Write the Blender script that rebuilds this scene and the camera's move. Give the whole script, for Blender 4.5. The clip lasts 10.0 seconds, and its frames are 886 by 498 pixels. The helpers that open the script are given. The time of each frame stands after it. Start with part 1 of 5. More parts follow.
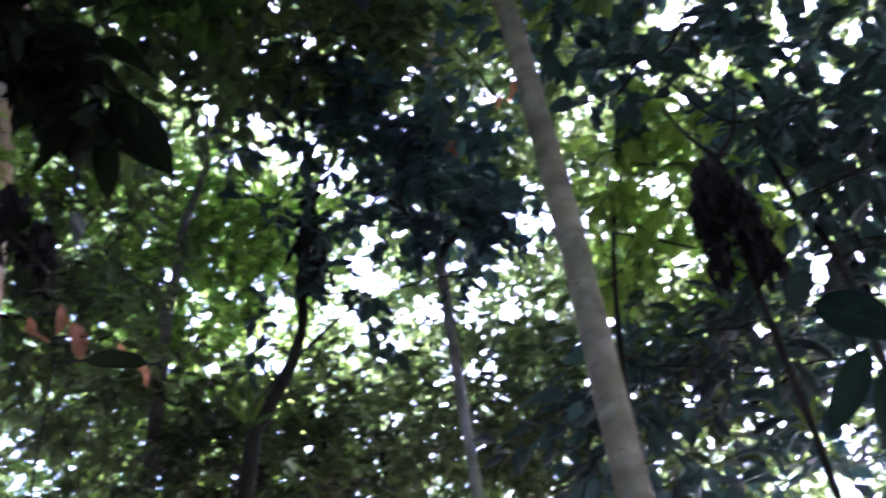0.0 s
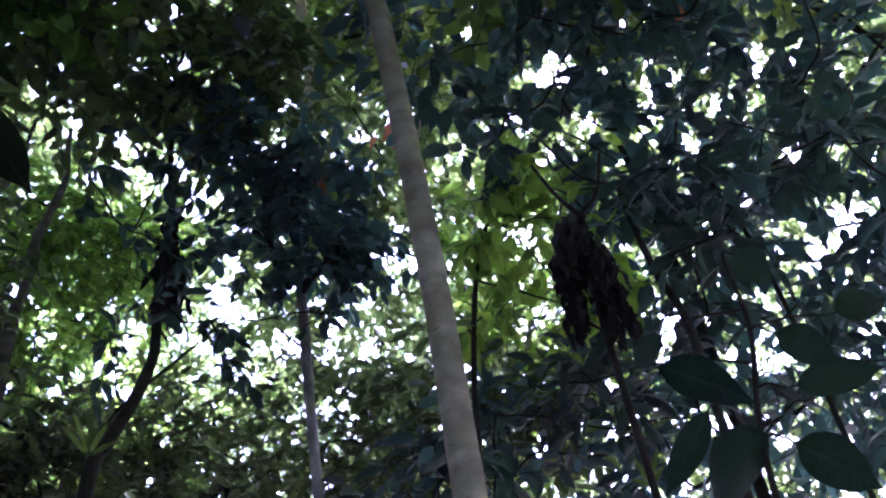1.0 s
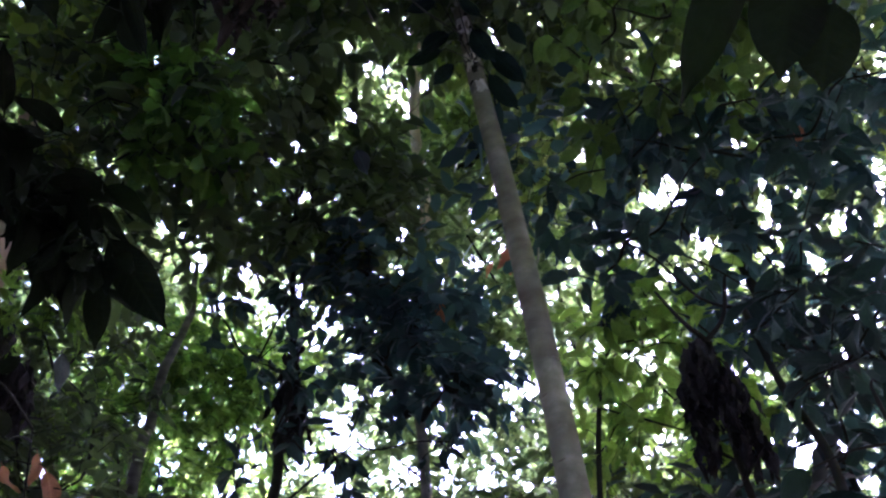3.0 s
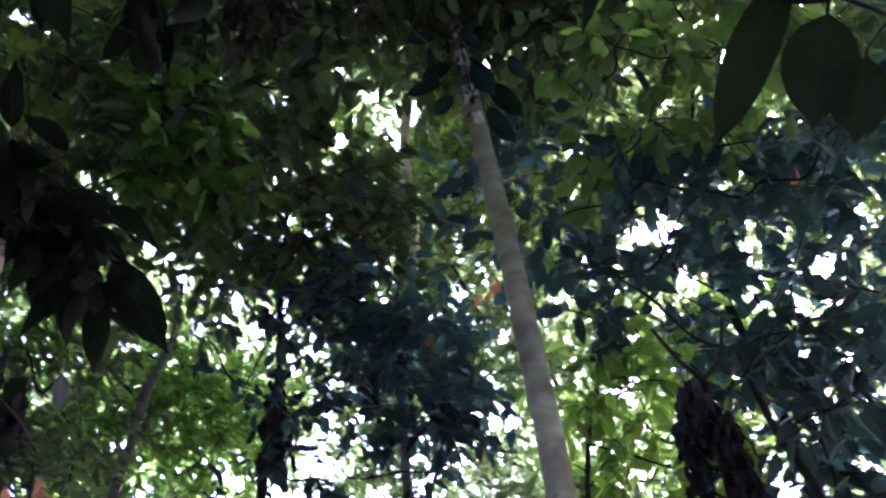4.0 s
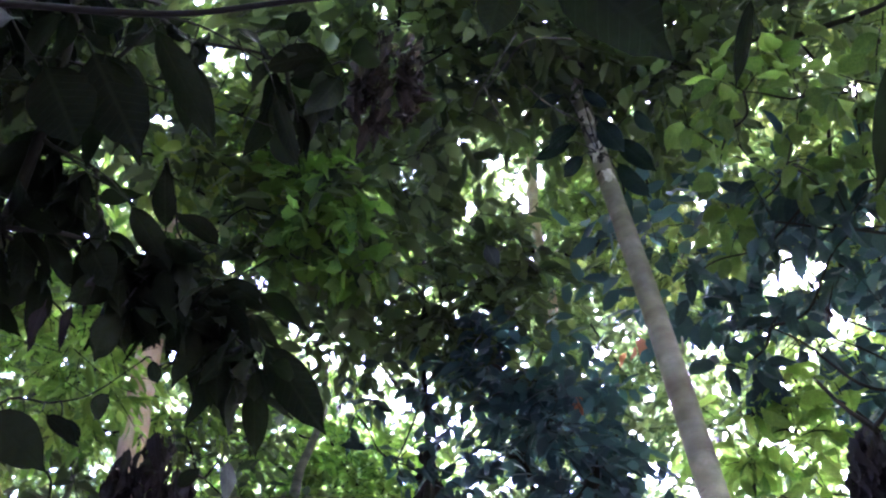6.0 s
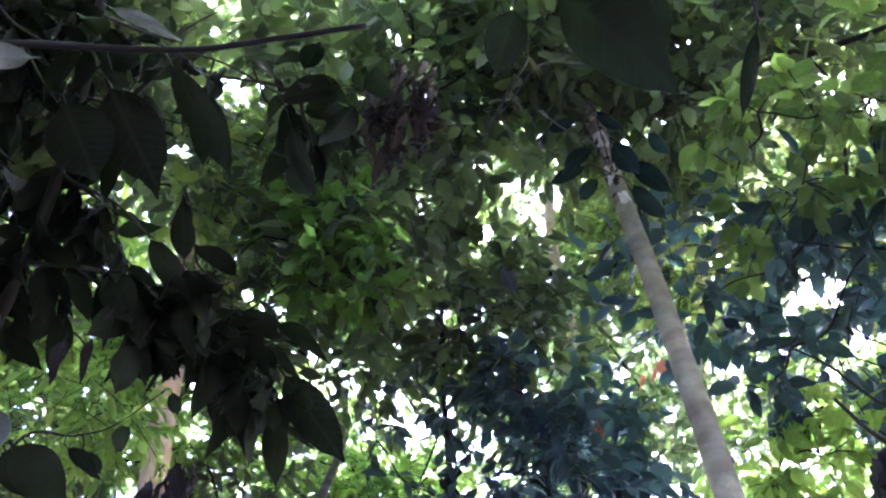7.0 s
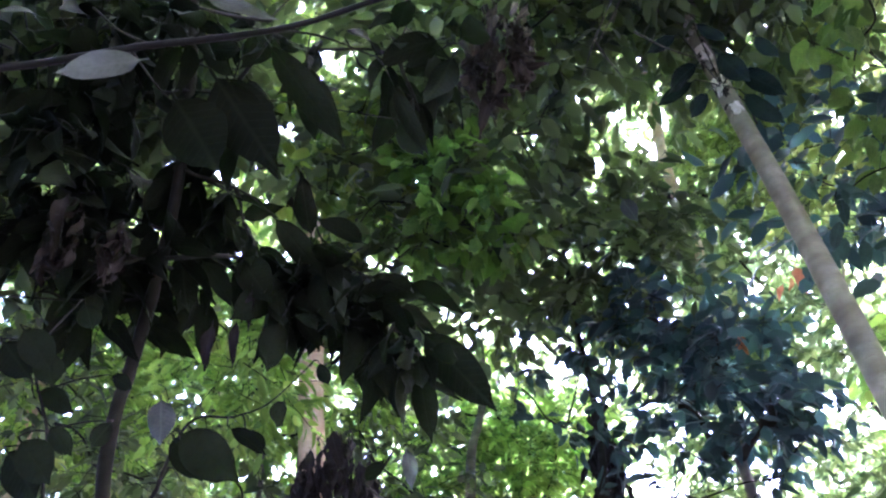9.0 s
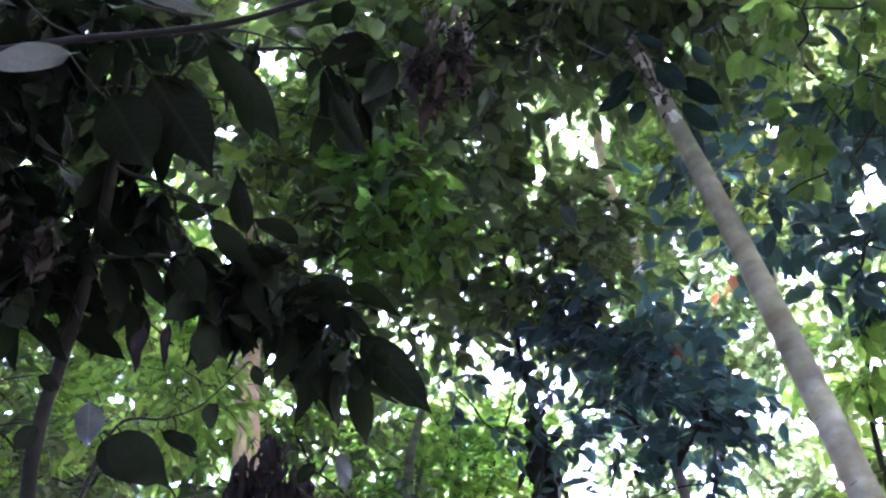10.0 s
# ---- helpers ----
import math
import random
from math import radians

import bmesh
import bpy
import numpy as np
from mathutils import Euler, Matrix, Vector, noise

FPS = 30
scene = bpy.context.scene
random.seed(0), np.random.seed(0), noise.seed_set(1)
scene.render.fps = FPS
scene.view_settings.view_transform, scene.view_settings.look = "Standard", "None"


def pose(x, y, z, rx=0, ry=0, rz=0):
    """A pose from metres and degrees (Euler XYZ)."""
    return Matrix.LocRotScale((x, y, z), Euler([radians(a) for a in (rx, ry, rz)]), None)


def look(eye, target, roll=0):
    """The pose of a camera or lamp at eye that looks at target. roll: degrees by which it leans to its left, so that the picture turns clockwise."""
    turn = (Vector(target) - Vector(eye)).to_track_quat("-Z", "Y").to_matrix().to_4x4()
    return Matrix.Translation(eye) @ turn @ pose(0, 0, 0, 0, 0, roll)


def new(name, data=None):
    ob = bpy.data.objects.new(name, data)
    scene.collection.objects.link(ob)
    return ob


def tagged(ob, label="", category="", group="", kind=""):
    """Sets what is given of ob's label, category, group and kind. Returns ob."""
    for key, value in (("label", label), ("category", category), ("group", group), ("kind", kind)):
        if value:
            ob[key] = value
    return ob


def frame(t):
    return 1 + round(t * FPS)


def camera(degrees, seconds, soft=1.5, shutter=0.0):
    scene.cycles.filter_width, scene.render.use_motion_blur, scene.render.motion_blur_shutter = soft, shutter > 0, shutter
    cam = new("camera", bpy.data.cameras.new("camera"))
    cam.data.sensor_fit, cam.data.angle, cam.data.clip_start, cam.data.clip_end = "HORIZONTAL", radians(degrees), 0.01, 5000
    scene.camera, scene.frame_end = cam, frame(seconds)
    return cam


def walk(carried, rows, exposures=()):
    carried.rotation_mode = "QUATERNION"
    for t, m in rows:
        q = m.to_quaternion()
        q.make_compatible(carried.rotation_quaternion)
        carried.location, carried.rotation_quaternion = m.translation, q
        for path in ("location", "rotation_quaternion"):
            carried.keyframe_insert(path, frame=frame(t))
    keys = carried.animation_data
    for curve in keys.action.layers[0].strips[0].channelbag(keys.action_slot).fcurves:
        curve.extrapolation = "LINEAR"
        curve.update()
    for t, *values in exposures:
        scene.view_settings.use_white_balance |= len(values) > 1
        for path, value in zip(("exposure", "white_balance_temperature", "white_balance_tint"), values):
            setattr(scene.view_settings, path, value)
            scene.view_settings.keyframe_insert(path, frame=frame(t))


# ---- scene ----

# ---------------------------------------------------------------- camera
cam = camera(46.6, 10.0, soft=2.3, shutter=0.4)
PATH = [
    (0, (0.047, 0.025, 1.557), (0.024, 1.670, 2.693), -9.18),
    (0.1, (0.054, 0.023, 1.559), (0.083, 1.668, 2.697), -9.70),
    (0.2, (0.058, 0.022, 1.561), (0.126, 1.663, 2.703), -9.79),
    (0.5, (0.071, 0.017, 1.570), (0.257, 1.638, 2.726), -10.86),
    (1, (0.055, 0.015, 1.566), (0.300, 1.626, 2.726), -10.41),
    (1.5, (0.061, -0.003, 1.564), (0.304, 1.633, 2.689), -10.32),
    (1.8, (0.074, 0.002, 1.566), (0.272, 1.628, 2.714), -10.37),
    (2, (0.076, 0.001, 1.575), (0.190, 1.575, 2.804), -8.95),
    (2.2, (0.068, 0.003, 1.583), (0.118, 1.547, 2.854), -7.60),
    (2.5, (0.063, 0.007, 1.592), (0.073, 1.519, 2.901), -6.22),
    (2.7, (0.047, 0.006, 1.595), (0.066, 1.489, 2.937), -6.85),
    (3.8, (-0.119, -0.011, 1.612), (0.029, 1.423, 2.998), -7.01),
    (4, (-0.127, -0.019, 1.620), (-0.013, 1.404, 3.021), -7.18),
    (4.5, (-0.146, -0.024, 1.641), (-0.091, 1.352, 3.091), -6.96),
    (5, (-0.167, -0.041, 1.637), (-0.165, 1.303, 3.118), -5.73),
    (5.5, (-0.185, -0.047, 1.630), (-0.238, 1.268, 3.136), -5.11),
    (6, (-0.186, -0.037, 1.641), (-0.306, 1.278, 3.143), -4.59),
    (6.2, (-0.184, -0.042, 1.641), (-0.313, 1.263, 3.151), -4.48),
    (7.3, (-0.167, -0.067, 1.643), (-0.319, 1.210, 3.175), -4.53),
    (7.5, (-0.171, -0.049, 1.620), (-0.311, 1.239, 3.144), -3.99),
    (7.9, (-0.166, -0.053, 1.604), (-0.280, 1.277, 3.094), -3.26),
    (8, (-0.168, -0.061, 1.602), (-0.310, 1.282, 3.077), -4.31),
    (8.2, (-0.181, -0.056, 1.611), (-0.405, 1.297, 3.067), -4.54),
    (8.5, (-0.200, -0.051, 1.628), (-0.533, 1.283, 3.080), -4.74),
    (8.7, (-0.207, -0.061, 1.633), (-0.570, 1.252, 3.097), -5.58),
    (9, (-0.218, -0.068, 1.638), (-0.599, 1.223, 3.116), -5.39),
    (9.5, (-0.209, -0.056, 1.649), (-0.518, 1.235, 3.145), -6.81),
    (10, (-0.201, -0.033, 1.631), (-0.475, 1.284, 3.111), -8.24),
]
EXPOSURES = [(0, 2.2, 5050, 51), (1, 2.05, 4950, 53), (2.5, 1.95, 5050, 55), (4, 2.55, 5050, 55), (5, 3.12, 5050, 56), (6, 3.45, 5050, 57), (7.5, 3.92, 5000, 57), (9, 3.9, 5000, 56.5), (10, 3.87, 5000, 56.5)]
walk(cam, [(t, look(eye, target, roll)) for t, eye, target, roll in PATH], [(t, 2.96 + stops, kelvin, tint) for t, stops, kelvin, tint in EXPOSURES])

# ---------------------------------------------------------------- light
SUN_AZ, SUN_EL = 62.0, 52.0
world = bpy.data.worlds.new("hazy_sky")
scene.world = world
world.use_nodes = True
wn = world.node_tree.nodes
sky = wn.new("ShaderNodeTexSky")
sky.sky_type = "NISHITA"
sky.sun_disc = False
sky.sun_elevation, sky.sun_rotation = radians(SUN_EL), radians(SUN_AZ)
sky.air_density, sky.dust_density, sky.ozone_density = 1.0, 6.0, 1.0
wn["Background"].inputs["Strength"].default_value = 0.15
world.node_tree.links.new(sky.outputs["Color"], wn["Background"].inputs["Color"])
sun_data = bpy.data.lights.new("sun", "SUN")
sun_data.energy, sun_data.angle, sun_data.color = 3.0, radians(2.0), (1.0, 0.95, 0.86)
sun = new("sun", sun_data)
sun.matrix_world = look((math.sin(radians(SUN_AZ)) * 30, math.cos(radians(SUN_AZ)) * 30, 30 * math.tan(radians(SUN_EL))), (0, 0, 0))


# ---------------------------------------------------------------- materials
def shader(name):
    m = bpy.data.materials.new(name)
    m.use_nodes = True
    m.node_tree.nodes.clear()
    return m, m.node_tree.nodes, m.node_tree.links


def ramp(nodes, stops):
    r = nodes.new("ShaderNodeValToRGB")
    while len(r.color_ramp.elements) < len(stops):
        r.color_ramp.elements.new(0.5)
    for e, (pos, col) in zip(r.color_ramp.elements, stops):
        e.position, e.color = pos, (*col, 1)
    return r


def leaf_material(name, dark, light, glow, through_share, gloss=0.5, per_object=False, veins=False, shine=0.22):
    """A thin leaf: reflects one green and lets a yellower green through."""
    m, n, l = shader(name)
    out = n.new("ShaderNodeOutputMaterial")
    if per_object:
        rnd = n.new("ShaderNodeObjectInfo").outputs["Random"]
    else:
        rnd = n.new("ShaderNodeNewGeometry").outputs["Random Per Island"]
    geo = n.new("ShaderNodeTexCoord")
    blot = n.new("ShaderNodeTexNoise")
    blot.inputs["Scale"].default_value = 14.0 if veins else 1.4
    blot.inputs["Detail"].default_value = 5
    l.new(geo.outputs["Object"], blot.inputs["Vector"])
    mix = n.new("ShaderNodeMath")
    mix.operation = "MULTIPLY_ADD"
    l.new(blot.outputs["Fac"], mix.inputs[0])
    mix.inputs[1].default_value = 0.7
    half = n.new("ShaderNodeMath")
    half.operation = "MULTIPLY_ADD"
    l.new(rnd, half.inputs[0])
    half.inputs[1].default_value, half.inputs[2].default_value = 0.75, -0.2
    l.new(half.outputs[0], mix.inputs[2])
    col = ramp(n, [(0.0, dark), (0.6, tuple(0.5 * (a + b) for a, b in zip(dark, light))), (1.0, light)])
    l.new(mix.outputs[0], col.inputs["Fac"])
    tcol = ramp(n, [(0.1, (0.22 * glow[0], 0.3 * glow[1], 0.4 * glow[2])), (0.45, tuple(0.6 * g for g in glow)), (0.85, glow)])
    l.new(mix.outputs[0], tcol.inputs["Fac"])
    pr = n.new("ShaderNodeBsdfPrincipled")
    pr.inputs["Roughness"].default_value = gloss
    pr.inputs["Specular IOR Level"].default_value = shine
    tr = n.new("ShaderNodeBsdfTranslucent")
    csrc, tsrc = col.outputs["Color"], tcol.outputs["Color"]
    if veins:
        uv = n.new("ShaderNodeUVMap")
        sep = n.new("ShaderNodeSeparateXYZ")
        l.new(uv.outputs["UV"], sep.inputs[0])
        ab = n.new("ShaderNodeMath")
        ab.operation = "ABSOLUTE"
        l.new(sep.outputs["X"], ab.inputs[0])
        slant = n.new("ShaderNodeMath")
        slant.operation = "MULTIPLY_ADD"
        l.new(ab.outputs[0], slant.inputs[0])
        slant.inputs[1].default_value = -0.35
        l.new(sep.outputs["Y"], slant.inputs[2])
        saw = n.new("ShaderNodeMath")
        saw.operation = "PINGPONG"
        l.new(slant.outputs[0], saw.inputs[0])
        saw.inputs[1].default_value = 0.045
        side = n.new("ShaderNodeMapRange")
        l.new(saw.outputs[0], side.inputs["Value"])
        side.inputs["From Min"].default_value, side.inputs["From Max"].default_value = 0.0, 0.008
        rib = n.new("ShaderNodeMapRange")
        l.new(ab.outputs[0], rib.inputs["Value"])
        rib.inputs["From Min"].default_value, rib.inputs["From Max"].default_value = 0.015, 0.05
        both = n.new("ShaderNodeMath")
        both.operation = "MULTIPLY"
        l.new(side.outputs[0], both.inputs[0])
        l.new(rib.outputs[0], both.inputs[1])
        vm = n.new("ShaderNodeMix")
        vm.data_type = "RGBA"
        l.new(both.outputs[0], vm.inputs["Factor"])
        vm.inputs["A"].default_value = (*(0.8 * a + 0.3 * b for a, b in zip(light, dark)), 1)
        l.new(csrc, vm.inputs["B"])
        csrc = vm.outputs["Result"]
        bump = n.new("ShaderNodeBump")
        bump.inputs["Strength"].default_value, bump.inputs["Distance"].default_value = 0.25, 0.004
        l.new(both.outputs[0], bump.inputs["Height"])
        l.new(bump.outputs["Normal"], pr.inputs["Normal"])
    l.new(csrc, pr.inputs["Base Color"])
    l.new(tsrc, tr.inputs["Color"])
    mx = n.new("ShaderNodeMixShader")
    mx.inputs["Fac"].default_value = through_share
    l.new(pr.outputs[0], mx.inputs[1])
    l.new(tr.outputs[0], mx.inputs[2])
    l.new(mx.outputs[0], out.inputs["Surface"])
    return m


def bark_material(name, pale, dark, moss, ring=26.0, patch=3.0):
    m, n, l = shader(name)
    out = n.new("ShaderNodeOutputMaterial")
    co = n.new("ShaderNodeTexCoord")
    sep = n.new("ShaderNodeMapping")
    sep.inputs["Scale"].default_value = (3, 3, ring)
    l.new(co.outputs["Object"], sep.inputs["Vector"])
    rings = n.new("ShaderNodeTexNoise")
    rings.inputs["Scale"].default_value, rings.inputs["Detail"].default_value = 1.0, 6
    l.new(sep.outputs[0], rings.inputs["Vector"])
    patches = n.new("ShaderNodeTexNoise")
    patches.inputs["Scale"].default_value, patches.inputs["Detail"].default_value = patch, 7
    patches.inputs["Roughness"].default_value = 0.65
    l.new(co.outputs["Object"], patches.inputs["Vector"])
    c1 = ramp(n, [(0.3, dark), (0.62, pale)])
    l.new(rings.outputs["Fac"], c1.inputs["Fac"])
    c2 = ramp(n, [(0.35, (1, 1, 1)), (0.5, (0.62, 0.66, 0.55)), (0.7, moss)])
    l.new(patches.outputs["Fac"], c2.inputs["Fac"])
    mul = n.new("ShaderNodeMix")
    mul.data_type, mul.blend_type = "RGBA", "MULTIPLY"
    mul.inputs["Factor"].default_value = 0.8
    l.new(c1.outputs["Color"], mul.inputs["A"])
    l.new(c2.outputs["Color"], mul.inputs["B"])
    pr = n.new("ShaderNodeBsdfPrincipled")
    pr.inputs["Roughness"].default_value = 0.85
    pr.inputs["Specular IOR Level"].default_value = 0.15
    l.new(mul.outputs["Result"], pr.inputs["Base Color"])
    bump = n.new("ShaderNodeBump")
    bump.inputs["Strength"].default_value, bump.inputs["Distance"].default_value = 0.6, 0.006
    add = n.new("ShaderNodeMath")
    l.new(rings.outputs["Fac"], add.inputs[0])
    l.new(patches.outputs["Fac"], add.inputs[1])
    l.new(add.outputs[0], bump.inputs["Height"])
    l.new(bump.outputs["Normal"], pr.inputs["Normal"])
    l.new(pr.outputs[0], out.inputs["Surface"])
    return m


def soil_material():
    m, n, l = shader("leaf_litter_soil")
    out = n.new("ShaderNodeOutputMaterial")
    co = n.new("ShaderNodeTexCoord")
    a = n.new("ShaderNodeTexVoronoi")
    a.inputs["Scale"].default_value = 9.0
    l.new(co.outputs["Object"], a.inputs["Vector"])
    b = n.new("ShaderNodeTexNoise")
    b.inputs["Scale"].default_value, b.inputs["Detail"].default_value = 0.7, 6
    l.new(co.outputs["Object"], b.inputs["Vector"])
    c = ramp(n, [(0.0, (0.022, 0.015, 0.009)), (0.5, (0.055, 0.036, 0.02)), (1.0, (0.1, 0.066, 0.035))])
    mx = n.new("ShaderNodeMix")
    mx.inputs["Factor"].default_value = 0.5
    l.new(a.outputs["Color"], mx.inputs["A"])
    l.new(b.outputs["Fac"], mx.inputs["B"])
    l.new(mx.outputs["Result"], c.inputs["Fac"])
    pr = n.new("ShaderNodeBsdfPrincipled")
    pr.inputs["Roughness"].default_value = 0.9
    l.new(c.outputs["Color"], pr.inputs["Base Color"])
    l.new(pr.outputs[0], out.inputs["Surface"])
    return m


LEAF_FAR = leaf_material("canopy_leaf", (0.018, 0.031, 0.018), (0.072, 0.115, 0.056), (0.4, 0.54, 0.15), 0.54, shine=0.22)
LEAF_DARK = leaf_material("shade_leaf", (0.015, 0.024, 0.014), (0.067, 0.1, 0.045), (0.26, 0.36, 0.095), 0.36, 0.45, shine=0.22)
# blue lens haze over the dark crowns is put into this leaf colour
LEAF_HAZE_BLUE = leaf_material("haze_blue_leaf", (0.011, 0.0235, 0.0275), (0.042, 0.081, 0.093), (0.105, 0.235, 0.185), 0.34, 0.4, shine=0.28)
LEAF_MID = leaf_material("green_leaf", (0.02, 0.038, 0.016), (0.08, 0.136, 0.046), (0.43, 0.6, 0.115), 0.56, shine=0.22)
LEAF_LIGHT = leaf_material("young_leaf", (0.05, 0.10, 0.022), (0.10, 0.17, 0.035), (0.44, 0.68, 0.085), 0.64)
LEAF_FRESH = leaf_material("fresh_leaf", (0.045, 0.09, 0.022), (0.09, 0.16, 0.035), (0.44, 0.7, 0.09), 0.62)
LEAF_OLIVE = leaf_material("olive_leaf", (0.035, 0.055, 0.02), (0.08, 0.118, 0.038), (0.36, 0.46, 0.085), 0.5)
# near-black base holds the silhouette darkness of leaves against the bright sky
LEAF_BROAD_SILHOUETTE = leaf_material("broad_leaf", (0.0048, 0.0068, 0.0035), (0.0108, 0.015, 0.0076), (0.016, 0.034, 0.008), 0.14, 0.6, True, True, 0.02)
LEAF_LOBED = leaf_material("lobed_leaf", (0.034, 0.076, 0.02), (0.066, 0.13, 0.032), (0.32, 0.59, 0.078), 0.62, 0.5, True, True)
# backlit darkness and blue haze are put into this leaf colour
LEAF_HAZE_DEEP = leaf_material("hazy_shade_leaf", (0.009, 0.016, 0.0175), (0.032, 0.051, 0.054), (0.06, 0.12, 0.08), 0.28, 0.42, shine=0.25)
# shaded copy of the broad leaf, with blue haze put into its colour
LEAF_BROAD_HAZE_SHADE = leaf_material("hazy_shade_broad_leaf", (0.0105, 0.0225, 0.021), (0.033, 0.062, 0.057), (0.08, 0.17, 0.1), 0.28, 0.45, True, True, 0.14)
# near-black green with shade and a little blue haze put into it
LEAF_BROAD_DEEP_SHADE = leaf_material("shade_green_broad_leaf", (0.0032, 0.0074, 0.0062), (0.0105, 0.02, 0.0165), (0.028, 0.064, 0.027), 0.16, 0.46, True, True, 0.03)
LEAF_BROAD_MID = leaf_material("green_broad_leaf", (0.03, 0.06, 0.02), (0.062, 0.11, 0.032), (0.26, 0.39, 0.06), 0.46, 0.5, True, True)
LEAF_BROAD_LIGHT = leaf_material("pale_broad_leaf", (0.05, 0.10, 0.022), (0.09, 0.16, 0.035), (0.5, 0.76, 0.09), 0.68, 0.5, True, True)
LEAF_BROAD_OLIVE = leaf_material("olive_broad_leaf", (0.035, 0.06, 0.018), (0.08, 0.12, 0.032), (0.42, 0.54, 0.075), 0.54, 0.5, True, True)
LEAF_BROAD_SOFT = leaf_material("soft_broad_leaf", (0.04, 0.08, 0.02), (0.075, 0.13, 0.033), (0.27, 0.4, 0.06), 0.5, 0.5, True, True)
LEAF_DEAD = leaf_material("dead_leaf", (0.008, 0.0076, 0.0055), (0.06, 0.0525, 0.037), (0.025, 0.019, 0.015), 0.1, 0.85, True, True, 0.1)
LEAF_BLACKENED = leaf_material("blackened_leaf", (0.009, 0.0083, 0.0075), (0.028, 0.027, 0.0245), (0.012, 0.010, 0.008), 0.05, 0.9, True, True, 0.08)
LEAF_WITHERED = leaf_material("withered_brown_leaf", (0.006, 0.0056, 0.004), (0.024, 0.0215, 0.0145), (0.014, 0.012, 0.008), 0.1, 0.9, True, True, 0.08)
LEAF_ORANGE = leaf_material("withered_orange_leaf", (0.3, 0.1, 0.045), (0.52, 0.2, 0.1), (0.75, 0.28, 0.13), 0.5, 0.7, True, True)
LEAF_RUST = leaf_material("rusty_leaf", (0.16, 0.07, 0.03), (0.34, 0.17, 0.085), (0.42, 0.19, 0.085), 0.36, 0.7, True, True)
LEAF_GREY = leaf_material("grey_dry_leaf", (0.02, 0.027, 0.023), (0.064, 0.083, 0.071), (0.12, 0.125, 0.1), 0.3, 0.6, True, True)
BARK_PALE = bark_material("pale_smooth_bark", (0.275, 0.258, 0.195), (0.158, 0.146, 0.109), (0.5, 0.45, 0.36), 8, 6)
BARK_GREY = bark_material("grey_bark", (0.14, 0.134, 0.112), (0.06, 0.058, 0.048), (0.3, 0.36, 0.24), 14, 4)
BARK_DARK = bark_material("dark_twig_bark", (0.027, 0.027, 0.02), (0.013, 0.013, 0.010), (0.4, 0.44, 0.3), 10, 6)
# tan bark, its base lifted to hold sunlight on the trunk
BARK_SUNLIT_TAN = bark_material("sunlit_tan_bark", (0.62, 0.47, 0.35), (0.34, 0.24, 0.17), (0.6, 0.5, 0.4), 3, 9)
BARK_BUFF = bark_material("buff_bark", (0.36, 0.355, 0.325), (0.17, 0.168, 0.155), (0.45, 0.48, 0.44), 5, 7)
# shade under the leaves is put into this dark brown
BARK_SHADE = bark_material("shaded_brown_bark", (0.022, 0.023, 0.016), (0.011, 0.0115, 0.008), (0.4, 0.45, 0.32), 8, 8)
# the overhead bough's shade is put into this near-black bark colour
BARK_BOUGH_SHADE = bark_material("shade_black_bark", (0.0072, 0.0077, 0.0062), (0.0036, 0.0039, 0.0031), (0.5, 0.55, 0.4), 8, 8)
LICHEN = bark_material("pale_lichen", (0.66, 0.61, 0.55), (0.5, 0.46, 0.41), (0.7, 0.68, 0.6), 6, 20)
SCAR = bark_material("brown_scar", (0.24, 0.2, 0.16), (0.16, 0.13, 0.1), (0.5, 0.46, 0.4), 6, 20)
SOIL = soil_material()

# ---------------------------------------------------------------- tools
EYE = Vector((0, 0, 1.6))


def spot(az, el, far):
    """A place by its bearing, its height angle and its distance from where one stands."""
    a, e = radians(az), radians(el)
    return EYE + far * Vector((math.sin(a) * math.cos(e), math.cos(a) * math.cos(e), math.sin(e)))


def stem_spot(az, el, level):
    """The same, with the distance taken along the ground."""
    return spot(az, el, level / math.cos(radians(el)))


def raw_mesh(name, verts, faces, mat, uvs=None, smooth=True):
    me = bpy.data.meshes.new(name)
    me.from_pydata([tuple(v) for v in verts], [], [tuple(f) for f in faces])
    if uvs is not None:
        layer = me.uv_layers.new(name="UVMap")
        idx = np.empty(len(me.loops), dtype=np.int64)
        me.loops.foreach_get("vertex_index", idx)
        layer.data.foreach_set("uv", np.asarray(uvs, dtype=np.float32)[idx].ravel())
    me.materials.append(mat)
    if smooth:
        me.shade_smooth()
    return me


def triangles_mesh(name, verts, tris, mat):
    me = bpy.data.meshes.new(name)
    nv, nt = len(verts), len(tris)
    me.vertices.add(nv)
    me.vertices.foreach_set("co", verts.astype(np.float32).ravel())
    me.loops.add(3 * nt)
    me.loops.foreach_set("vertex_index", tris.astype(np.int32).ravel())
    me.polygons.add(nt)
    me.polygons.foreach_set("loop_start", np.arange(0, 3 * nt, 3, dtype=np.int32))
    me.update(calc_edges=True)
    me.validate()
    me.materials.append(mat)
    return me


def put(name, me, parent=None, label="", kind=""):
    ob = new(name, me)
    if parent is not None:
        ob.parent = parent
        ob.matrix_parent_inverse = parent.matrix_world.inverted()
    tagged(ob, label=label, kind=kind)
    return ob


def anchor(name, place, label, category, group=""):
    ob = new(name)
    ob.empty_display_size = 0.2
    ob.matrix_world = Matrix.Translation(place)
    return tagged(ob, label, category, group)


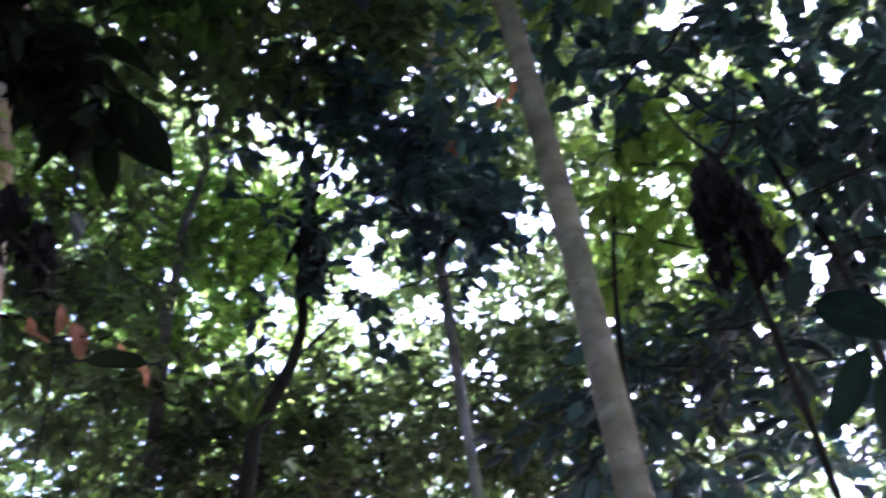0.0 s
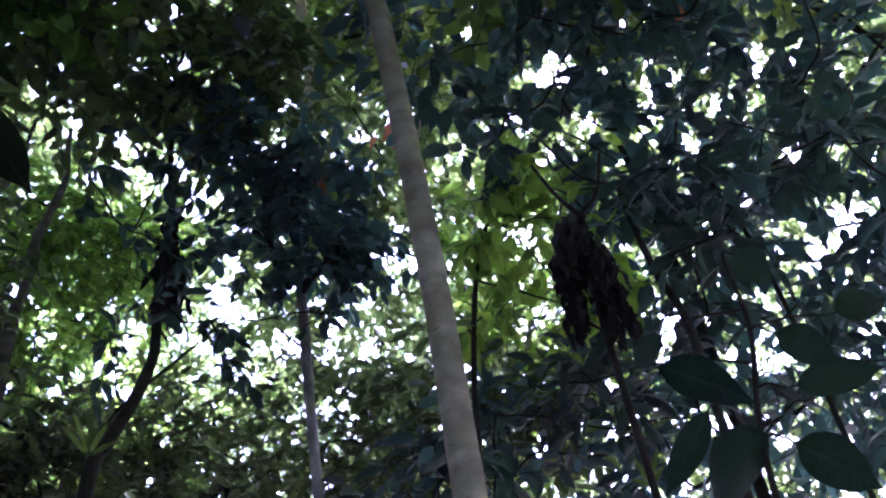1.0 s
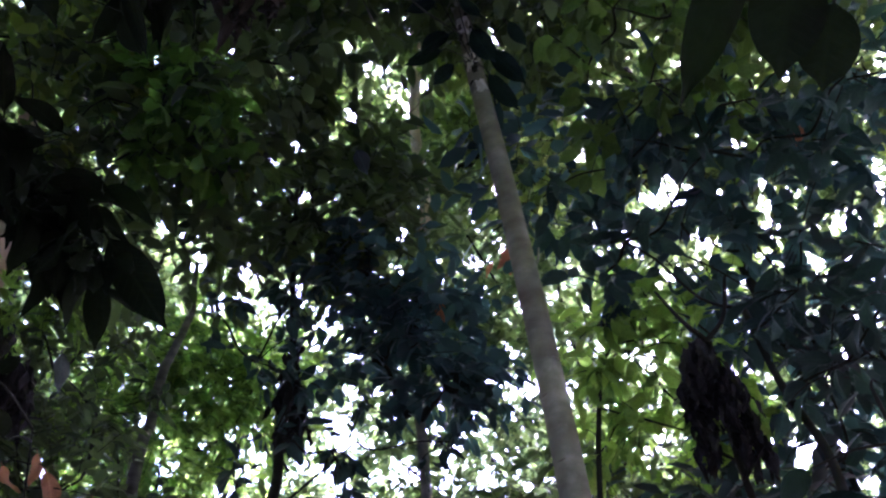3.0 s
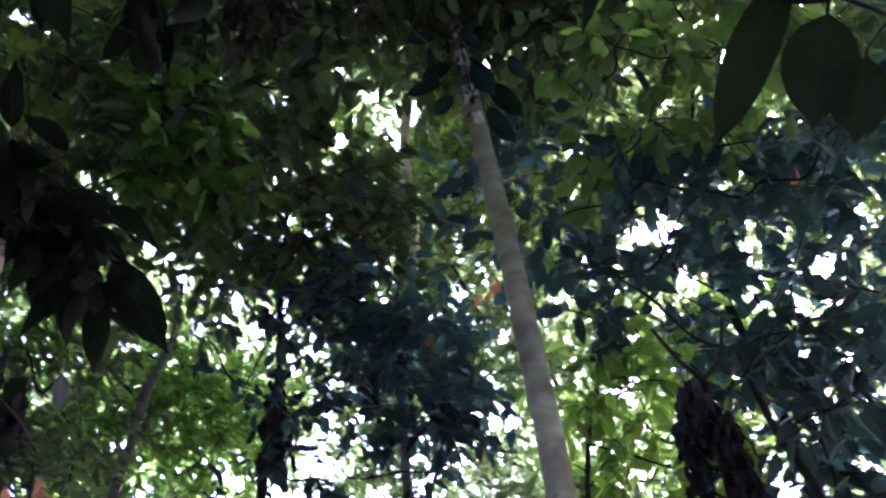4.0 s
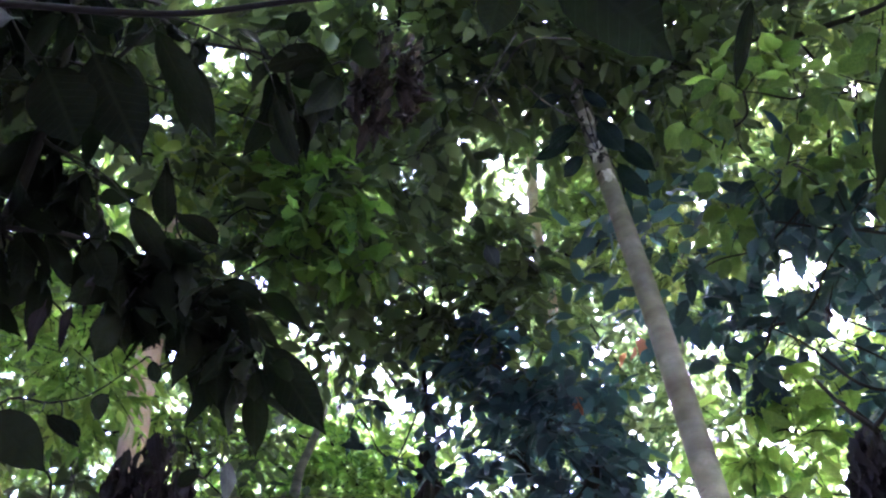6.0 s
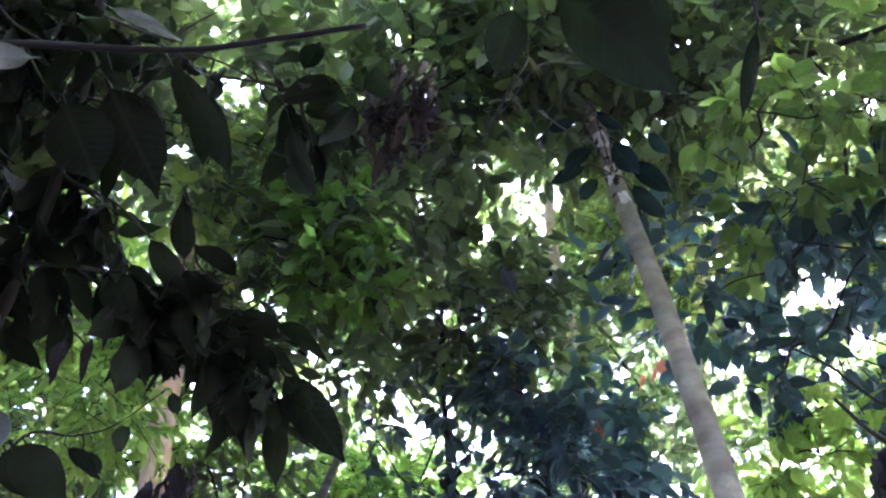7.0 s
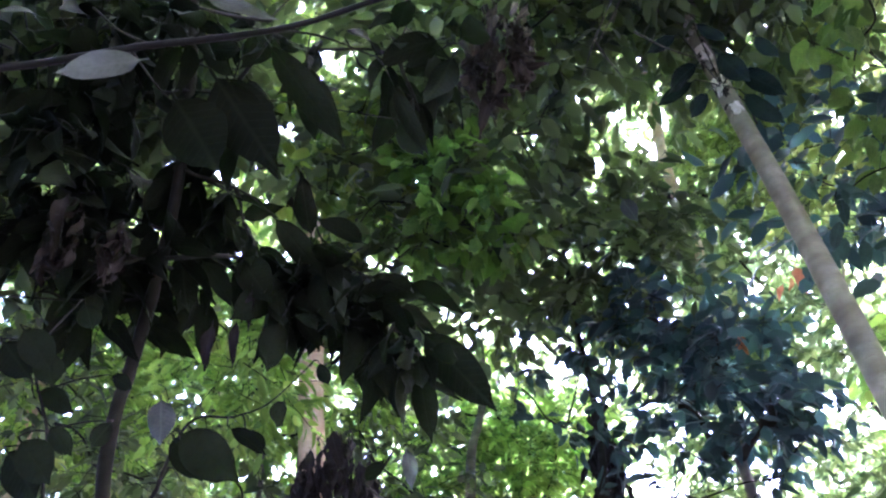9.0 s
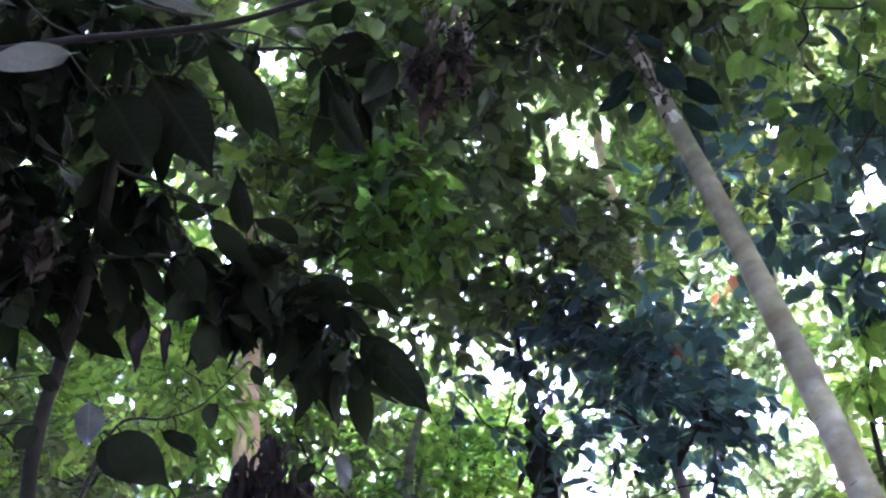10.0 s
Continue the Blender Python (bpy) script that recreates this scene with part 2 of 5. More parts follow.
def smooth_line(points, steps=6):
    """A smooth line through the given points."""
    p = [Vector(q) for q in points]
    p = [2 * p[0] - p[1]] + p + [2 * p[-1] - p[-2]]
    line = []
    for i in range(1, len(p) - 2):
        for k in range(steps):
            t = k / steps
            a, b, c, d = p[i - 1], p[i], p[i + 1], p[i + 2]
            line.append(0.5 * (2 * b + (c - a) * t + (2 * a - 5 * b + 4 * c - d) * t**2 + (3 * b - a - 3 * c + d) * t**3))
    return line + [p[-2]]


def tube(points, r0, r1, sides=8, steps=6, rough=0.06, rng=random):
    """Rings of a tapered, slightly knobbly stem: vertices and faces."""
    line = smooth_line(points, steps) if len(points) > 1 else points
    verts, faces = [], []
    side = None
    for i, p in enumerate(line):
        t = (line[min(i + 1, len(line) - 1)] - line[max(i - 1, 0)]).normalized()
        if side is None:
            side = t.orthogonal().normalized()
        side = (side - t * side.dot(t)).normalized()
        up = t.cross(side)
        r = r0 + (r1 - r0) * i / (len(line) - 1)
        for k in range(sides):
            a = 2 * math.pi * k / sides
            rr = r * (1 + rng.uniform(-rough, rough))
            verts.append(p + (side * math.cos(a) + up * math.sin(a)) * rr)
        if i:
            for k in range(sides):
                a, b = (i - 1) * sides + k, (i - 1) * sides + (k + 1) % sides
                faces.append((a, b, b + sides, a + sides))
    faces.append(tuple(range(sides))[::-1])
    faces.append(tuple(range(len(verts) - sides, len(verts))))
    return verts, faces


def stem(name, points, r0, r1, mat, parent, sides=10, steps=6, label="", rough=0.05, seed=1):
    v, f = tube(points, r0, r1, sides, steps, rough, random.Random(seed))
    return put(name, raw_mesh(name, v, f, mat), parent, label)


# a small leaf, folded along its rib: x along, y across, z up
SMALL = np.array([(0, 0, 0), (0.3, 0.42, 0.05), (0.36, 0, -0.03), (0.3, -0.42, 0.05), (0.7, 0.34, 0.0), (0.72, 0, -0.06), (0.7, -0.34, 0.0), (1, 0, -0.14)])
SMALL_T = np.array([(0, 2, 1), (0, 3, 2), (1, 2, 5), (1, 5, 4), (2, 3, 6), (2, 6, 5), (4, 5, 7), (5, 6, 7)])
TINY = np.array([(0, 0, 0), (0.45, 0.5, 0.06), (0.48, 0, -0.03), (0.45, -0.5, 0.06), (1, 0, -0.12)])
TINY_T = np.array([(0, 2, 1), (0, 3, 2), (1, 2, 4), (2, 3, 4)])


def unit(v):
    return v / np.maximum(np.linalg.norm(v, axis=-1, keepdims=True), 1e-9)


def leaves_on(rs, base, way, length, width, droop, tiny):
    """Vertices and triangles of one leaf for each base and way."""
    shape, tris = (TINY, TINY_T) if tiny else (SMALL, SMALL_T)
    n = len(base)
    way = unit(way + np.array([0, 0, -1]) * droop * rs.rand(n, 1))
    up = unit(np.array([0, 0, 1.0]) + rs.normal(0, 0.45, (n, 3)))
    side = unit(np.cross(up, way))
    up = np.cross(way, side)
    ln = length * rs.uniform(0.65, 1.25, n)
    wd = width * rs.uniform(0.75, 1.2, n)
    v = base[:, None] + shape[None, :, :1] * (ln[:, None] * way)[:, None] + shape[None, :, 1:2] * (wd[:, None] * side)[:, None] + shape[None, :, 2:] * (ln[:, None] * up)[:, None]
    t = tris[None] + (np.arange(n) * len(shape))[:, None, None]
    return v.reshape(-1, 3), t.reshape(-1, 3)


def twigs_with_leaves(rs, start, way, reach, per_twig, length, width, droop=0.7, tiny=False, pinnate=False, carve=0.0):
    """Leaves set alternately along straight twigs."""
    n = len(start)
    way = unit(way)
    side = unit(np.cross(way, unit(np.array([0, 0, 1.0]) + rs.normal(0, 0.3, (n, 3)))))
    base, out = [], []
    for k in range(per_twig):
        s = (k + 0.7) / per_twig
        sign = 1 if k % 2 else -1
        base.append(start + way * (reach * s)[:, None] + rs.normal(0, 0.012, (n, 3)))
        jitter = 0.12 if pinnate else 0.35
        out.append(side * sign * (1.1 if k < per_twig - 1 else 0.1) + way * 0.7 + rs.normal(0, jitter, (n, 3)))
    base, out = np.concatenate(base), unit(np.concatenate(out))
    if carve:
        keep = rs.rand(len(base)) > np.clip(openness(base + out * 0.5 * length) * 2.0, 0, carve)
        base, out = base[keep], out[keep]
    return leaves_on(rs, base, out, length, width, droop, tiny)


def twig_rods(start, way, reach, r):
    """Thin three-sided rods, one along each twig."""
    n = len(start)
    way = unit(way)
    a = unit(np.cross(way, np.array([0.3, 0.2, 0.9])))
    b = np.cross(way, a)
    ring = [a, -0.5 * a + 0.87 * b, -0.5 * a - 0.87 * b]
    end = start + way * reach[:, None]
    back = start - way * (0.25 * reach)[:, None]
    v = np.stack([back + r * q for q in ring] + [end + 0.4 * r * q for q in ring], 1)
    t = np.array([(0, 1, 4), (0, 4, 3), (1, 2, 5), (1, 5, 4), (2, 0, 3), (2, 3, 5)])
    return v.reshape(-1, 3), (t[None] + (np.arange(n) * 6)[:, None, None]).reshape(-1, 3)

def broad_leaf_mesh(name, mat, wide=0.42, curl=0.22, wave=0.03, lobes=0, seed=0):
    """One broad leaf a metre long, with a stalk, a folded blade, a wavy rim and a drip tip."""
    rs = random.Random(seed)
    n = 9
    verts, uvs, faces = [], [], []
    for i in range(n + 1):
        t = i / n
        half = 0.5 * wide * (math.sin(math.pi * t**0.85) ** 0.8) * (1 - 0.25 * t) + (0.012 if 0 < i < n else 0.003)
        if t > 0.82:
            half = 0.5 * wide * 0.42 * (1 - t) / 0.18 * (0.35 + 0.65 * (1 - t) / 0.18) + 0.003
        if lobes:
            half *= 1 + 0.22 * math.sin(t * math.pi * lobes)
        z = -curl * t * t
        x = 0.1 + 0.9 * t
        for k, side in enumerate((-1, -0.55, 0, 0.55, 1)):
            rim = wave * math.sin(9 * t + 2.5 * side + rs.random()) * abs(side)
            verts.append((x, side * half, z + 0.22 * half * abs(side) ** 1.2 + rim))
            uvs.append((side * half / max(wide, 0.01), t))
        if i:
            for k in range(4):
                a = (i - 1) * 5 + k
                faces.append((a, a + 1, a + 6, a + 5))
    m = len(verts)
    r = 0.011
    for x, z in ((0.0, 0.03), (0.11, 0.0)):
        verts += [(x, -r, z), (x, r, z), (x, 0, z - 1.6 * r)]
        uvs += [(0, 0)] * 3
    faces += [(m, m + 1, m + 4, m + 3), (m + 1, m + 2, m + 5, m + 4), (m + 2, m, m + 3, m + 5)]
    return raw_mesh(name, verts, faces, mat, uvs)


def leaf_set(mat, plump=1.0, **more):
    return [broad_leaf_mesh("leaf", mat, wide=w * plump, curl=c, wave=v, seed=k, **more)
            for k, (w, c, v) in enumerate(((0.36, 0.2, 0.02), (0.42, 0.32, 0.03), (0.33, 0.1, 0.035), (0.38, 0.42, 0.02)))]


def hang_leaf(parent, me, base, tip, facing, width=None, name="leaf", label=""):
    """A leaf from its stalk's foot to its tip; facing: the way its upper side looks."""
    base, tip = Vector(base), Vector(tip)
    way = tip - base
    ln = way.length
    way.normalize()
    side = Vector(facing).cross(way)
    side = side.normalized() if side.length > 1e-4 else way.orthogonal().normalized()
    up = way.cross(side)
    across = ln if width is None else width / 0.42
    ob = put(name, me, parent, label)
    m = Matrix((way * ln, side * across, up * ln)).transposed().to_4x4()
    m.translation = base
    ob.matrix_world = m
    return ob


def region(az0, az1, el0, el1, far, rad, seed, spare=None):
    """Clumps spread evenly over a stretch of the canopy."""
    rs = random.Random(seed)
    step = math.degrees(rad * 1.5 / far)
    rows = []
    el = el0
    while el <= el1:
        az = az0
        while az <= az1:
            row = (az + rs.uniform(-0.4, 0.4) * step, el + rs.uniform(-0.4, 0.4) * step, far + rs.uniform(-0.4, 0.4), rad * rs.uniform(0.8, 1.15))
            if spare is None or not (spare[0] < row[0] < spare[1] and spare[2] < row[1] < spare[3]):
                rows.append(row)
            az += step / math.cos(radians(el))
        el += step
    return rows


def leafy_tree(name, label, line, r0, r1, bark, clumps, mat, leaf, count, seed, hang=0.8, tilt=0.5, category="tree", lobes=0, open_sky=True, plump=1.0, other=None):
    """A tree or shrub near by, with every leaf a piece of its own on thin twigs."""
    rs = random.Random(seed)
    foot = Vector((line[0].x, line[0].y, -0.1))
    tree = anchor(name, foot, label, category)
    line = ([foot] if line[0].z > 0.3 else []) + list(line)
    stem("trunk" if category == "tree" else "stem", line, r0, r1, bark, tree, 12, 8, seed=seed)
    shapes = leaf_set(mat, lobes=lobes, plump=plump) + leaf_set(other or mat, lobes=lobes, plump=plump)
    area = sum(c[3] ** 2 for c in clumps)
    forks = [Vector(q) for q in smooth_line(line[2:], 4)]
    clumps = sorted(clumps, key=lambda c: min((q - spot(*c[:3])).length for q in forks))
    for j, (az, el, far, rad) in enumerate(clumps):
        c = spot(az, el, far)
        root = min(forks, key=lambda q: (q - c).length)
        sway = (c - root).length * 0.14
        bend = root.lerp(c, 0.35) + Vector((rs.gauss(0, 0.5), rs.gauss(0, 0.5), rs.gauss(0, 0.5) - 0.8)) * sway
        stem("limb", [root, bend, root.lerp(c, 0.72), c], max(0.008, r1 * 0.6), 0.005, BARK_DARK, tree, 6, 5, seed=seed + j)
        forks.append(c)
        want = count * rad**2 / area
        made = tries = 0
        while made < want and tries < want * 6:
            tries += 1
            d = Vector((rs.gauss(0, 1), rs.gauss(0, 1), rs.gauss(0, 1))).normalized()
            start = c + d * rad * 0.35 * rs.random()
            end = c + d * rad * rs.uniform(0.5, 1.0)
            put_here = []
            for k in range(5):
                base = start.lerp(end, (k + 1) / 5) + Vector((rs.gauss(0, 0.02), rs.gauss(0, 0.02), 0))
                out = d * 0.4 + Vector((rs.gauss(0, 0.7), rs.gauss(0, 0.7), rs.gauss(0, 0.35) - hang * rs.random()))
                tip = base + out.normalized() * leaf * rs.uniform(0.7, 1.25)
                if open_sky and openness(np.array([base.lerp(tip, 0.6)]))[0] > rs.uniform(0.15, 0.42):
                    continue
                put_here.append((base, tip))
            if len(put_here) < 2:
                continue
            stem("twig", [start, start.lerp(end, 0.5) + Vector((0, 0, 0.02)), end], 0.005, 0.003, BARK_DARK, tree, 4, 3, seed=made)
            for base, tip in put_here:
                hang_leaf(tree, shapes[rs.randrange(8)], base, tip, (rs.gauss(0, tilt), rs.gauss(0, tilt), 1))
                made += 1
    return tree


# ---------------------------------------------------------------- ground
def build_ground():
    rs = np.random.RandomState(5)
    n = 90
    u = np.linspace(-1, 1, n)
    u = np.sign(u) * np.abs(u) ** 2.2 * 400
    gx, gy = np.meshgrid(u, u, indexing="ij")
    near = np.exp(-(gx**2 + gy**2) / 900)
    gz = near * (0.12 * np.sin(gx * 0.7 + 1) * np.cos(gy * 0.5) + 0.05 * np.sin(gx * 2.3) * np.sin(gy * 1.9)) + near * rs.normal(0, 0.015, gx.shape) - 0.05
    verts = np.stack([gx, gy, gz], -1).reshape(-1, 3)
    faces = [(i * n + j, (i + 1) * n + j, (i + 1) * n + j + 1, i * n + j + 1) for i in range(n - 1) for j in range(n - 1)]
    tagged(put("ground", raw_mesh("ground", verts, faces, SOIL)), "dark forest soil strewn with brown leaf litter", "ground", kind="structure")


build_ground()

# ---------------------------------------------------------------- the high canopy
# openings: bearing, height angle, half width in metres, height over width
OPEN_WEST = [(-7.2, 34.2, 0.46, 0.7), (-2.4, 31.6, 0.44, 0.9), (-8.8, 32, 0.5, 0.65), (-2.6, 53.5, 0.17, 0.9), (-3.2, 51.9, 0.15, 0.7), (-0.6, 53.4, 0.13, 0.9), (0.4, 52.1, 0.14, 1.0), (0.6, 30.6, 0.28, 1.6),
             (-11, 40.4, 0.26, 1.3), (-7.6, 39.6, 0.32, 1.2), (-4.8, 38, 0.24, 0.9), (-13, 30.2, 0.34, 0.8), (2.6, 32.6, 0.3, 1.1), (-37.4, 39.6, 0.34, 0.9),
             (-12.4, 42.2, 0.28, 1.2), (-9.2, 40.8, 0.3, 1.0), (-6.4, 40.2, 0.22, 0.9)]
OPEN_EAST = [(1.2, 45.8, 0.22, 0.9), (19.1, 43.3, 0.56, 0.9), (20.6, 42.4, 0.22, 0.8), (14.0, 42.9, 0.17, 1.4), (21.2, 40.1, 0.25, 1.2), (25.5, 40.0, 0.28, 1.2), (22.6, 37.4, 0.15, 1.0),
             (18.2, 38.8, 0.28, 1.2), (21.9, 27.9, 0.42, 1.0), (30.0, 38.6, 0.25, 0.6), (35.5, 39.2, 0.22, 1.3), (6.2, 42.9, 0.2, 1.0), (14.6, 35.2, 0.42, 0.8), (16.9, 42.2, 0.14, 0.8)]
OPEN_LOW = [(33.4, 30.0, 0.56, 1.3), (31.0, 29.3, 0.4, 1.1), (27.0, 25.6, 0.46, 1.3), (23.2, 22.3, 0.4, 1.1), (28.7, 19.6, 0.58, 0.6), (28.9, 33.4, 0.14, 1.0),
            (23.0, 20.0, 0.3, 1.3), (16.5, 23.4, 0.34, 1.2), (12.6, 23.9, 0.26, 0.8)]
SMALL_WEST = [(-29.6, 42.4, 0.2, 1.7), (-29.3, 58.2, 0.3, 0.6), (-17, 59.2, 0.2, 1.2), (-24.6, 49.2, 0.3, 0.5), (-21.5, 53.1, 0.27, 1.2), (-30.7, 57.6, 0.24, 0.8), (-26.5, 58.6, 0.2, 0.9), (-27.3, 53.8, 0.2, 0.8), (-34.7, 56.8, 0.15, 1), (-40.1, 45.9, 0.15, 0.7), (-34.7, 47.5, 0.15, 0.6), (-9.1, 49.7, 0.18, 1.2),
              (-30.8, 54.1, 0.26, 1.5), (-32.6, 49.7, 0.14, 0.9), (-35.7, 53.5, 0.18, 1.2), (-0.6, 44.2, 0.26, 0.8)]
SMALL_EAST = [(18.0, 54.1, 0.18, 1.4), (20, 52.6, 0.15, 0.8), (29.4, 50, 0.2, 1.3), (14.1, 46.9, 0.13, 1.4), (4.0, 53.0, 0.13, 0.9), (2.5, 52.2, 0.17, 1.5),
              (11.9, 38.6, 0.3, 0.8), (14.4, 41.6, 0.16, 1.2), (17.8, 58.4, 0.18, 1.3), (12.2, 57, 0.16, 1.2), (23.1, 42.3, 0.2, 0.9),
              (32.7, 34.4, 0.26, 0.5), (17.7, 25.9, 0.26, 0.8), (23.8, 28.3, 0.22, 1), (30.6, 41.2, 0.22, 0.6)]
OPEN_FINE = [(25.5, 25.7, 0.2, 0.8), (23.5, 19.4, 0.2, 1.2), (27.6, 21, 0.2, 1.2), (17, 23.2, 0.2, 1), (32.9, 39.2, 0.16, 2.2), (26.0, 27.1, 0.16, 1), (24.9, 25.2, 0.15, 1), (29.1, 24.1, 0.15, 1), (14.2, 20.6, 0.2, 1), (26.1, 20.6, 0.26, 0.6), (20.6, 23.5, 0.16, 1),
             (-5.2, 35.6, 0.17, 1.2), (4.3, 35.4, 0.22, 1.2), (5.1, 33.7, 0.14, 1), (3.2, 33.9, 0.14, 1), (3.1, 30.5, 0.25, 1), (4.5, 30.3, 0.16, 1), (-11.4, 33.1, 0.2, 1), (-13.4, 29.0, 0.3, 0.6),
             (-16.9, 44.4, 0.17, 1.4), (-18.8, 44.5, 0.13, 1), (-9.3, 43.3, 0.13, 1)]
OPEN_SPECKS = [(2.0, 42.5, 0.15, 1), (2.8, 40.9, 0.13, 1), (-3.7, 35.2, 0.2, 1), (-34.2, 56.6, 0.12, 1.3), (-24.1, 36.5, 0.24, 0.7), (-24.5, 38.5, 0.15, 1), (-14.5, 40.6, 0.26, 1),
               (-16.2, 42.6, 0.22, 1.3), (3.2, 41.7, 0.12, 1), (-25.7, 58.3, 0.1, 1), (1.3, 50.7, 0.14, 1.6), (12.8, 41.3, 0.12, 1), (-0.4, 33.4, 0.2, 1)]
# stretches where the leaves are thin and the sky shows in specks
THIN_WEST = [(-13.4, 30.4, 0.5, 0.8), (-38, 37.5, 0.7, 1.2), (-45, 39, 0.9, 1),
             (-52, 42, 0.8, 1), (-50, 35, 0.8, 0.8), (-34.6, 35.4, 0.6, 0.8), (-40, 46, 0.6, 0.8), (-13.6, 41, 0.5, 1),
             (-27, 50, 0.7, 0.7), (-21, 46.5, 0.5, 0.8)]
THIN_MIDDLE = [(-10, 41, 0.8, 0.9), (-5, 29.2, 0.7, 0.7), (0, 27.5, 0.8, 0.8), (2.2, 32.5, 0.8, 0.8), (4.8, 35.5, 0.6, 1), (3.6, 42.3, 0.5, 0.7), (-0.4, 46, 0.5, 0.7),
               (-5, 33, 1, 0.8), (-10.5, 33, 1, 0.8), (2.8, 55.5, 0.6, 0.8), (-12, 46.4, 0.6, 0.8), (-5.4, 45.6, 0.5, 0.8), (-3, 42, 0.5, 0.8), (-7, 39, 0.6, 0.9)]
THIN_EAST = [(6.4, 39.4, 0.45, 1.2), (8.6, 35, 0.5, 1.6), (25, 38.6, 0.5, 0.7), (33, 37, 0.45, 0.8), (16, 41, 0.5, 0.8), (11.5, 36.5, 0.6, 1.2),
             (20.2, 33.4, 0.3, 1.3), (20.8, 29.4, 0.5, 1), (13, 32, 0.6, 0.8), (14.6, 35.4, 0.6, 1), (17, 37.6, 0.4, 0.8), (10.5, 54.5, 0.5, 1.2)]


def wavy(p, seed, size):
    """A soft random field from -1 to 1 with bumps of about the given size."""
    rs = np.random.RandomState(seed)
    total = np.zeros(len(p))
    for _ in range(14):
        k = unit(rs.normal(0, 1, (1, 3)))[0] * rs.uniform(0.7, 1.6) * 2 * np.pi / size
        total += np.cos(p @ k + rs.uniform(0, 6.28))
    return total / 4.5


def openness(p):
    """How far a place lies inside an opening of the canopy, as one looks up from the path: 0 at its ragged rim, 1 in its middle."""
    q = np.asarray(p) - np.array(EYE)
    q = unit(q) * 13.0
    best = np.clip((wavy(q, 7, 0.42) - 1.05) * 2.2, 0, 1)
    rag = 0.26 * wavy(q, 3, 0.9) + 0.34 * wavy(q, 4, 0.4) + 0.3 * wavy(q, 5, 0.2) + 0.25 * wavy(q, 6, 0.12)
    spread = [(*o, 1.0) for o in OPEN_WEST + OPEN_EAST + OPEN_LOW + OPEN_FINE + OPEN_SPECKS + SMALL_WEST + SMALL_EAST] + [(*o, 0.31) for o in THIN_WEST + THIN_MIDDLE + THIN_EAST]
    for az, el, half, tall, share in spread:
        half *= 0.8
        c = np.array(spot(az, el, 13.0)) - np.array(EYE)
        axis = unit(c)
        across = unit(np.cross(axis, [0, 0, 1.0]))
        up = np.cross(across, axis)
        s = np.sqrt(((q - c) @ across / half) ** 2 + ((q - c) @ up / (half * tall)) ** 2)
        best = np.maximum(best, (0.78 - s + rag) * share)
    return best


def build_high_canopy():
    rs = np.random.RandomState(11)
    n = 56000
    az = np.radians(rs.uniform(-66, 50, n))
    # unseen low twigs are added down to the horizon to shut out its light
    se = rs.uniform(np.sin(np.radians(1)), np.sin(np.radians(70)), n)
    el = np.arcsin(se)
    way = np.stack([np.sin(az) * np.cos(el), np.cos(az) * np.cos(el), se], 1)
    far = rs.uniform(11.0, 15.0, n) * np.clip(1.0 + 0.09 * wavy(way * 13, 9, 8.0), 0.85, 1.14)
    p = way * far[:, None] + np.array(EYE)
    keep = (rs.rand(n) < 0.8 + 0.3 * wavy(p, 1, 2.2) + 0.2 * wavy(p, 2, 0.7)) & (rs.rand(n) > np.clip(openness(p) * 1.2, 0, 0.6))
    keep &= (el > radians(16)) | (rs.rand(n) < 0.45)
    p = p[keep]
    # twelve trees share the twigs by the nearest crown
    spots = [(-62, 36), (-46, 48), (-36, 30), (-22, 45), (-16, 26), (-7, 50), (-1, 30), (9, 44), (14, 24), (22, 50), (29, 30), (42, 40)]
    bearings = (-62, -46, -36, -22, -18.2, -13.6, 6.4, 11, 14.5, 23.5, 46, 44)
    heart = np.array([spot(a, e, 13.5) for a, e in spots])
    mine = np.argmin(((p[:, None] - heart[None]) ** 2).sum(-1), 1)
    for k, (a, e) in enumerate(spots):
        q = p[mine == k]
        centre = Vector(heart[k])
        b = radians(bearings[k])
        level = max(13.6, 1.1 * math.hypot(centre.x, centre.y))
        foot = Vector((level * math.sin(b), level * math.cos(b), -0.1))
        tree = anchor("forest_tree", foot, "tall forest tree with a dense small-leaved green crown against white sky", "tree", "tall trees of the canopy")
        top = Vector((foot.x * 0.97, foot.y * 0.97, centre.z + 2.0))
        mid = foot.lerp(top, 0.5) + Vector((0.15 * math.sin(k * 2.1), 0.15 * math.cos(k * 1.7), 0))
        stem("trunk", [foot, mid, top], 0.09, 0.05, BARK_GREY, tree, 10, 8, seed=k)
        for j in range(7):
            goal = Vector(q[rs.randint(len(q))])
            root = foot.lerp(top, min(0.95, max(0.2, (goal.z - 0.8 - foot.z) / (top.z - foot.z))))
            bend = root.lerp(goal, 0.5) + Vector((0, 0, 0.25))
            stem("limb", [root, bend, goal], 0.045, 0.012, BARK_DARK, tree, 6, 6, seed=50 + j)
        m = len(q)
        way = rs.normal(0, 1, (m, 3)) * [1, 1, 0.6]
        reach = rs.uniform(0.25, 0.5, m)
        size = 0.135 + 0.03 * ((k * 7) % 5) / 4
        v, t = twigs_with_leaves(rs, q, way, reach, 12, size, size * 0.45, 0.8, tiny=True, carve=0.85)
        put("crown", triangles_mesh("crown", v, t, LEAF_MID if k == 4 else LEAF_FAR), tree, kind="stuff")
        v, t = twig_rods(q, way, reach, 0.005)
        put("twigwork", triangles_mesh("twigwork", v, t, BARK_DARK), tree, kind="stuff")


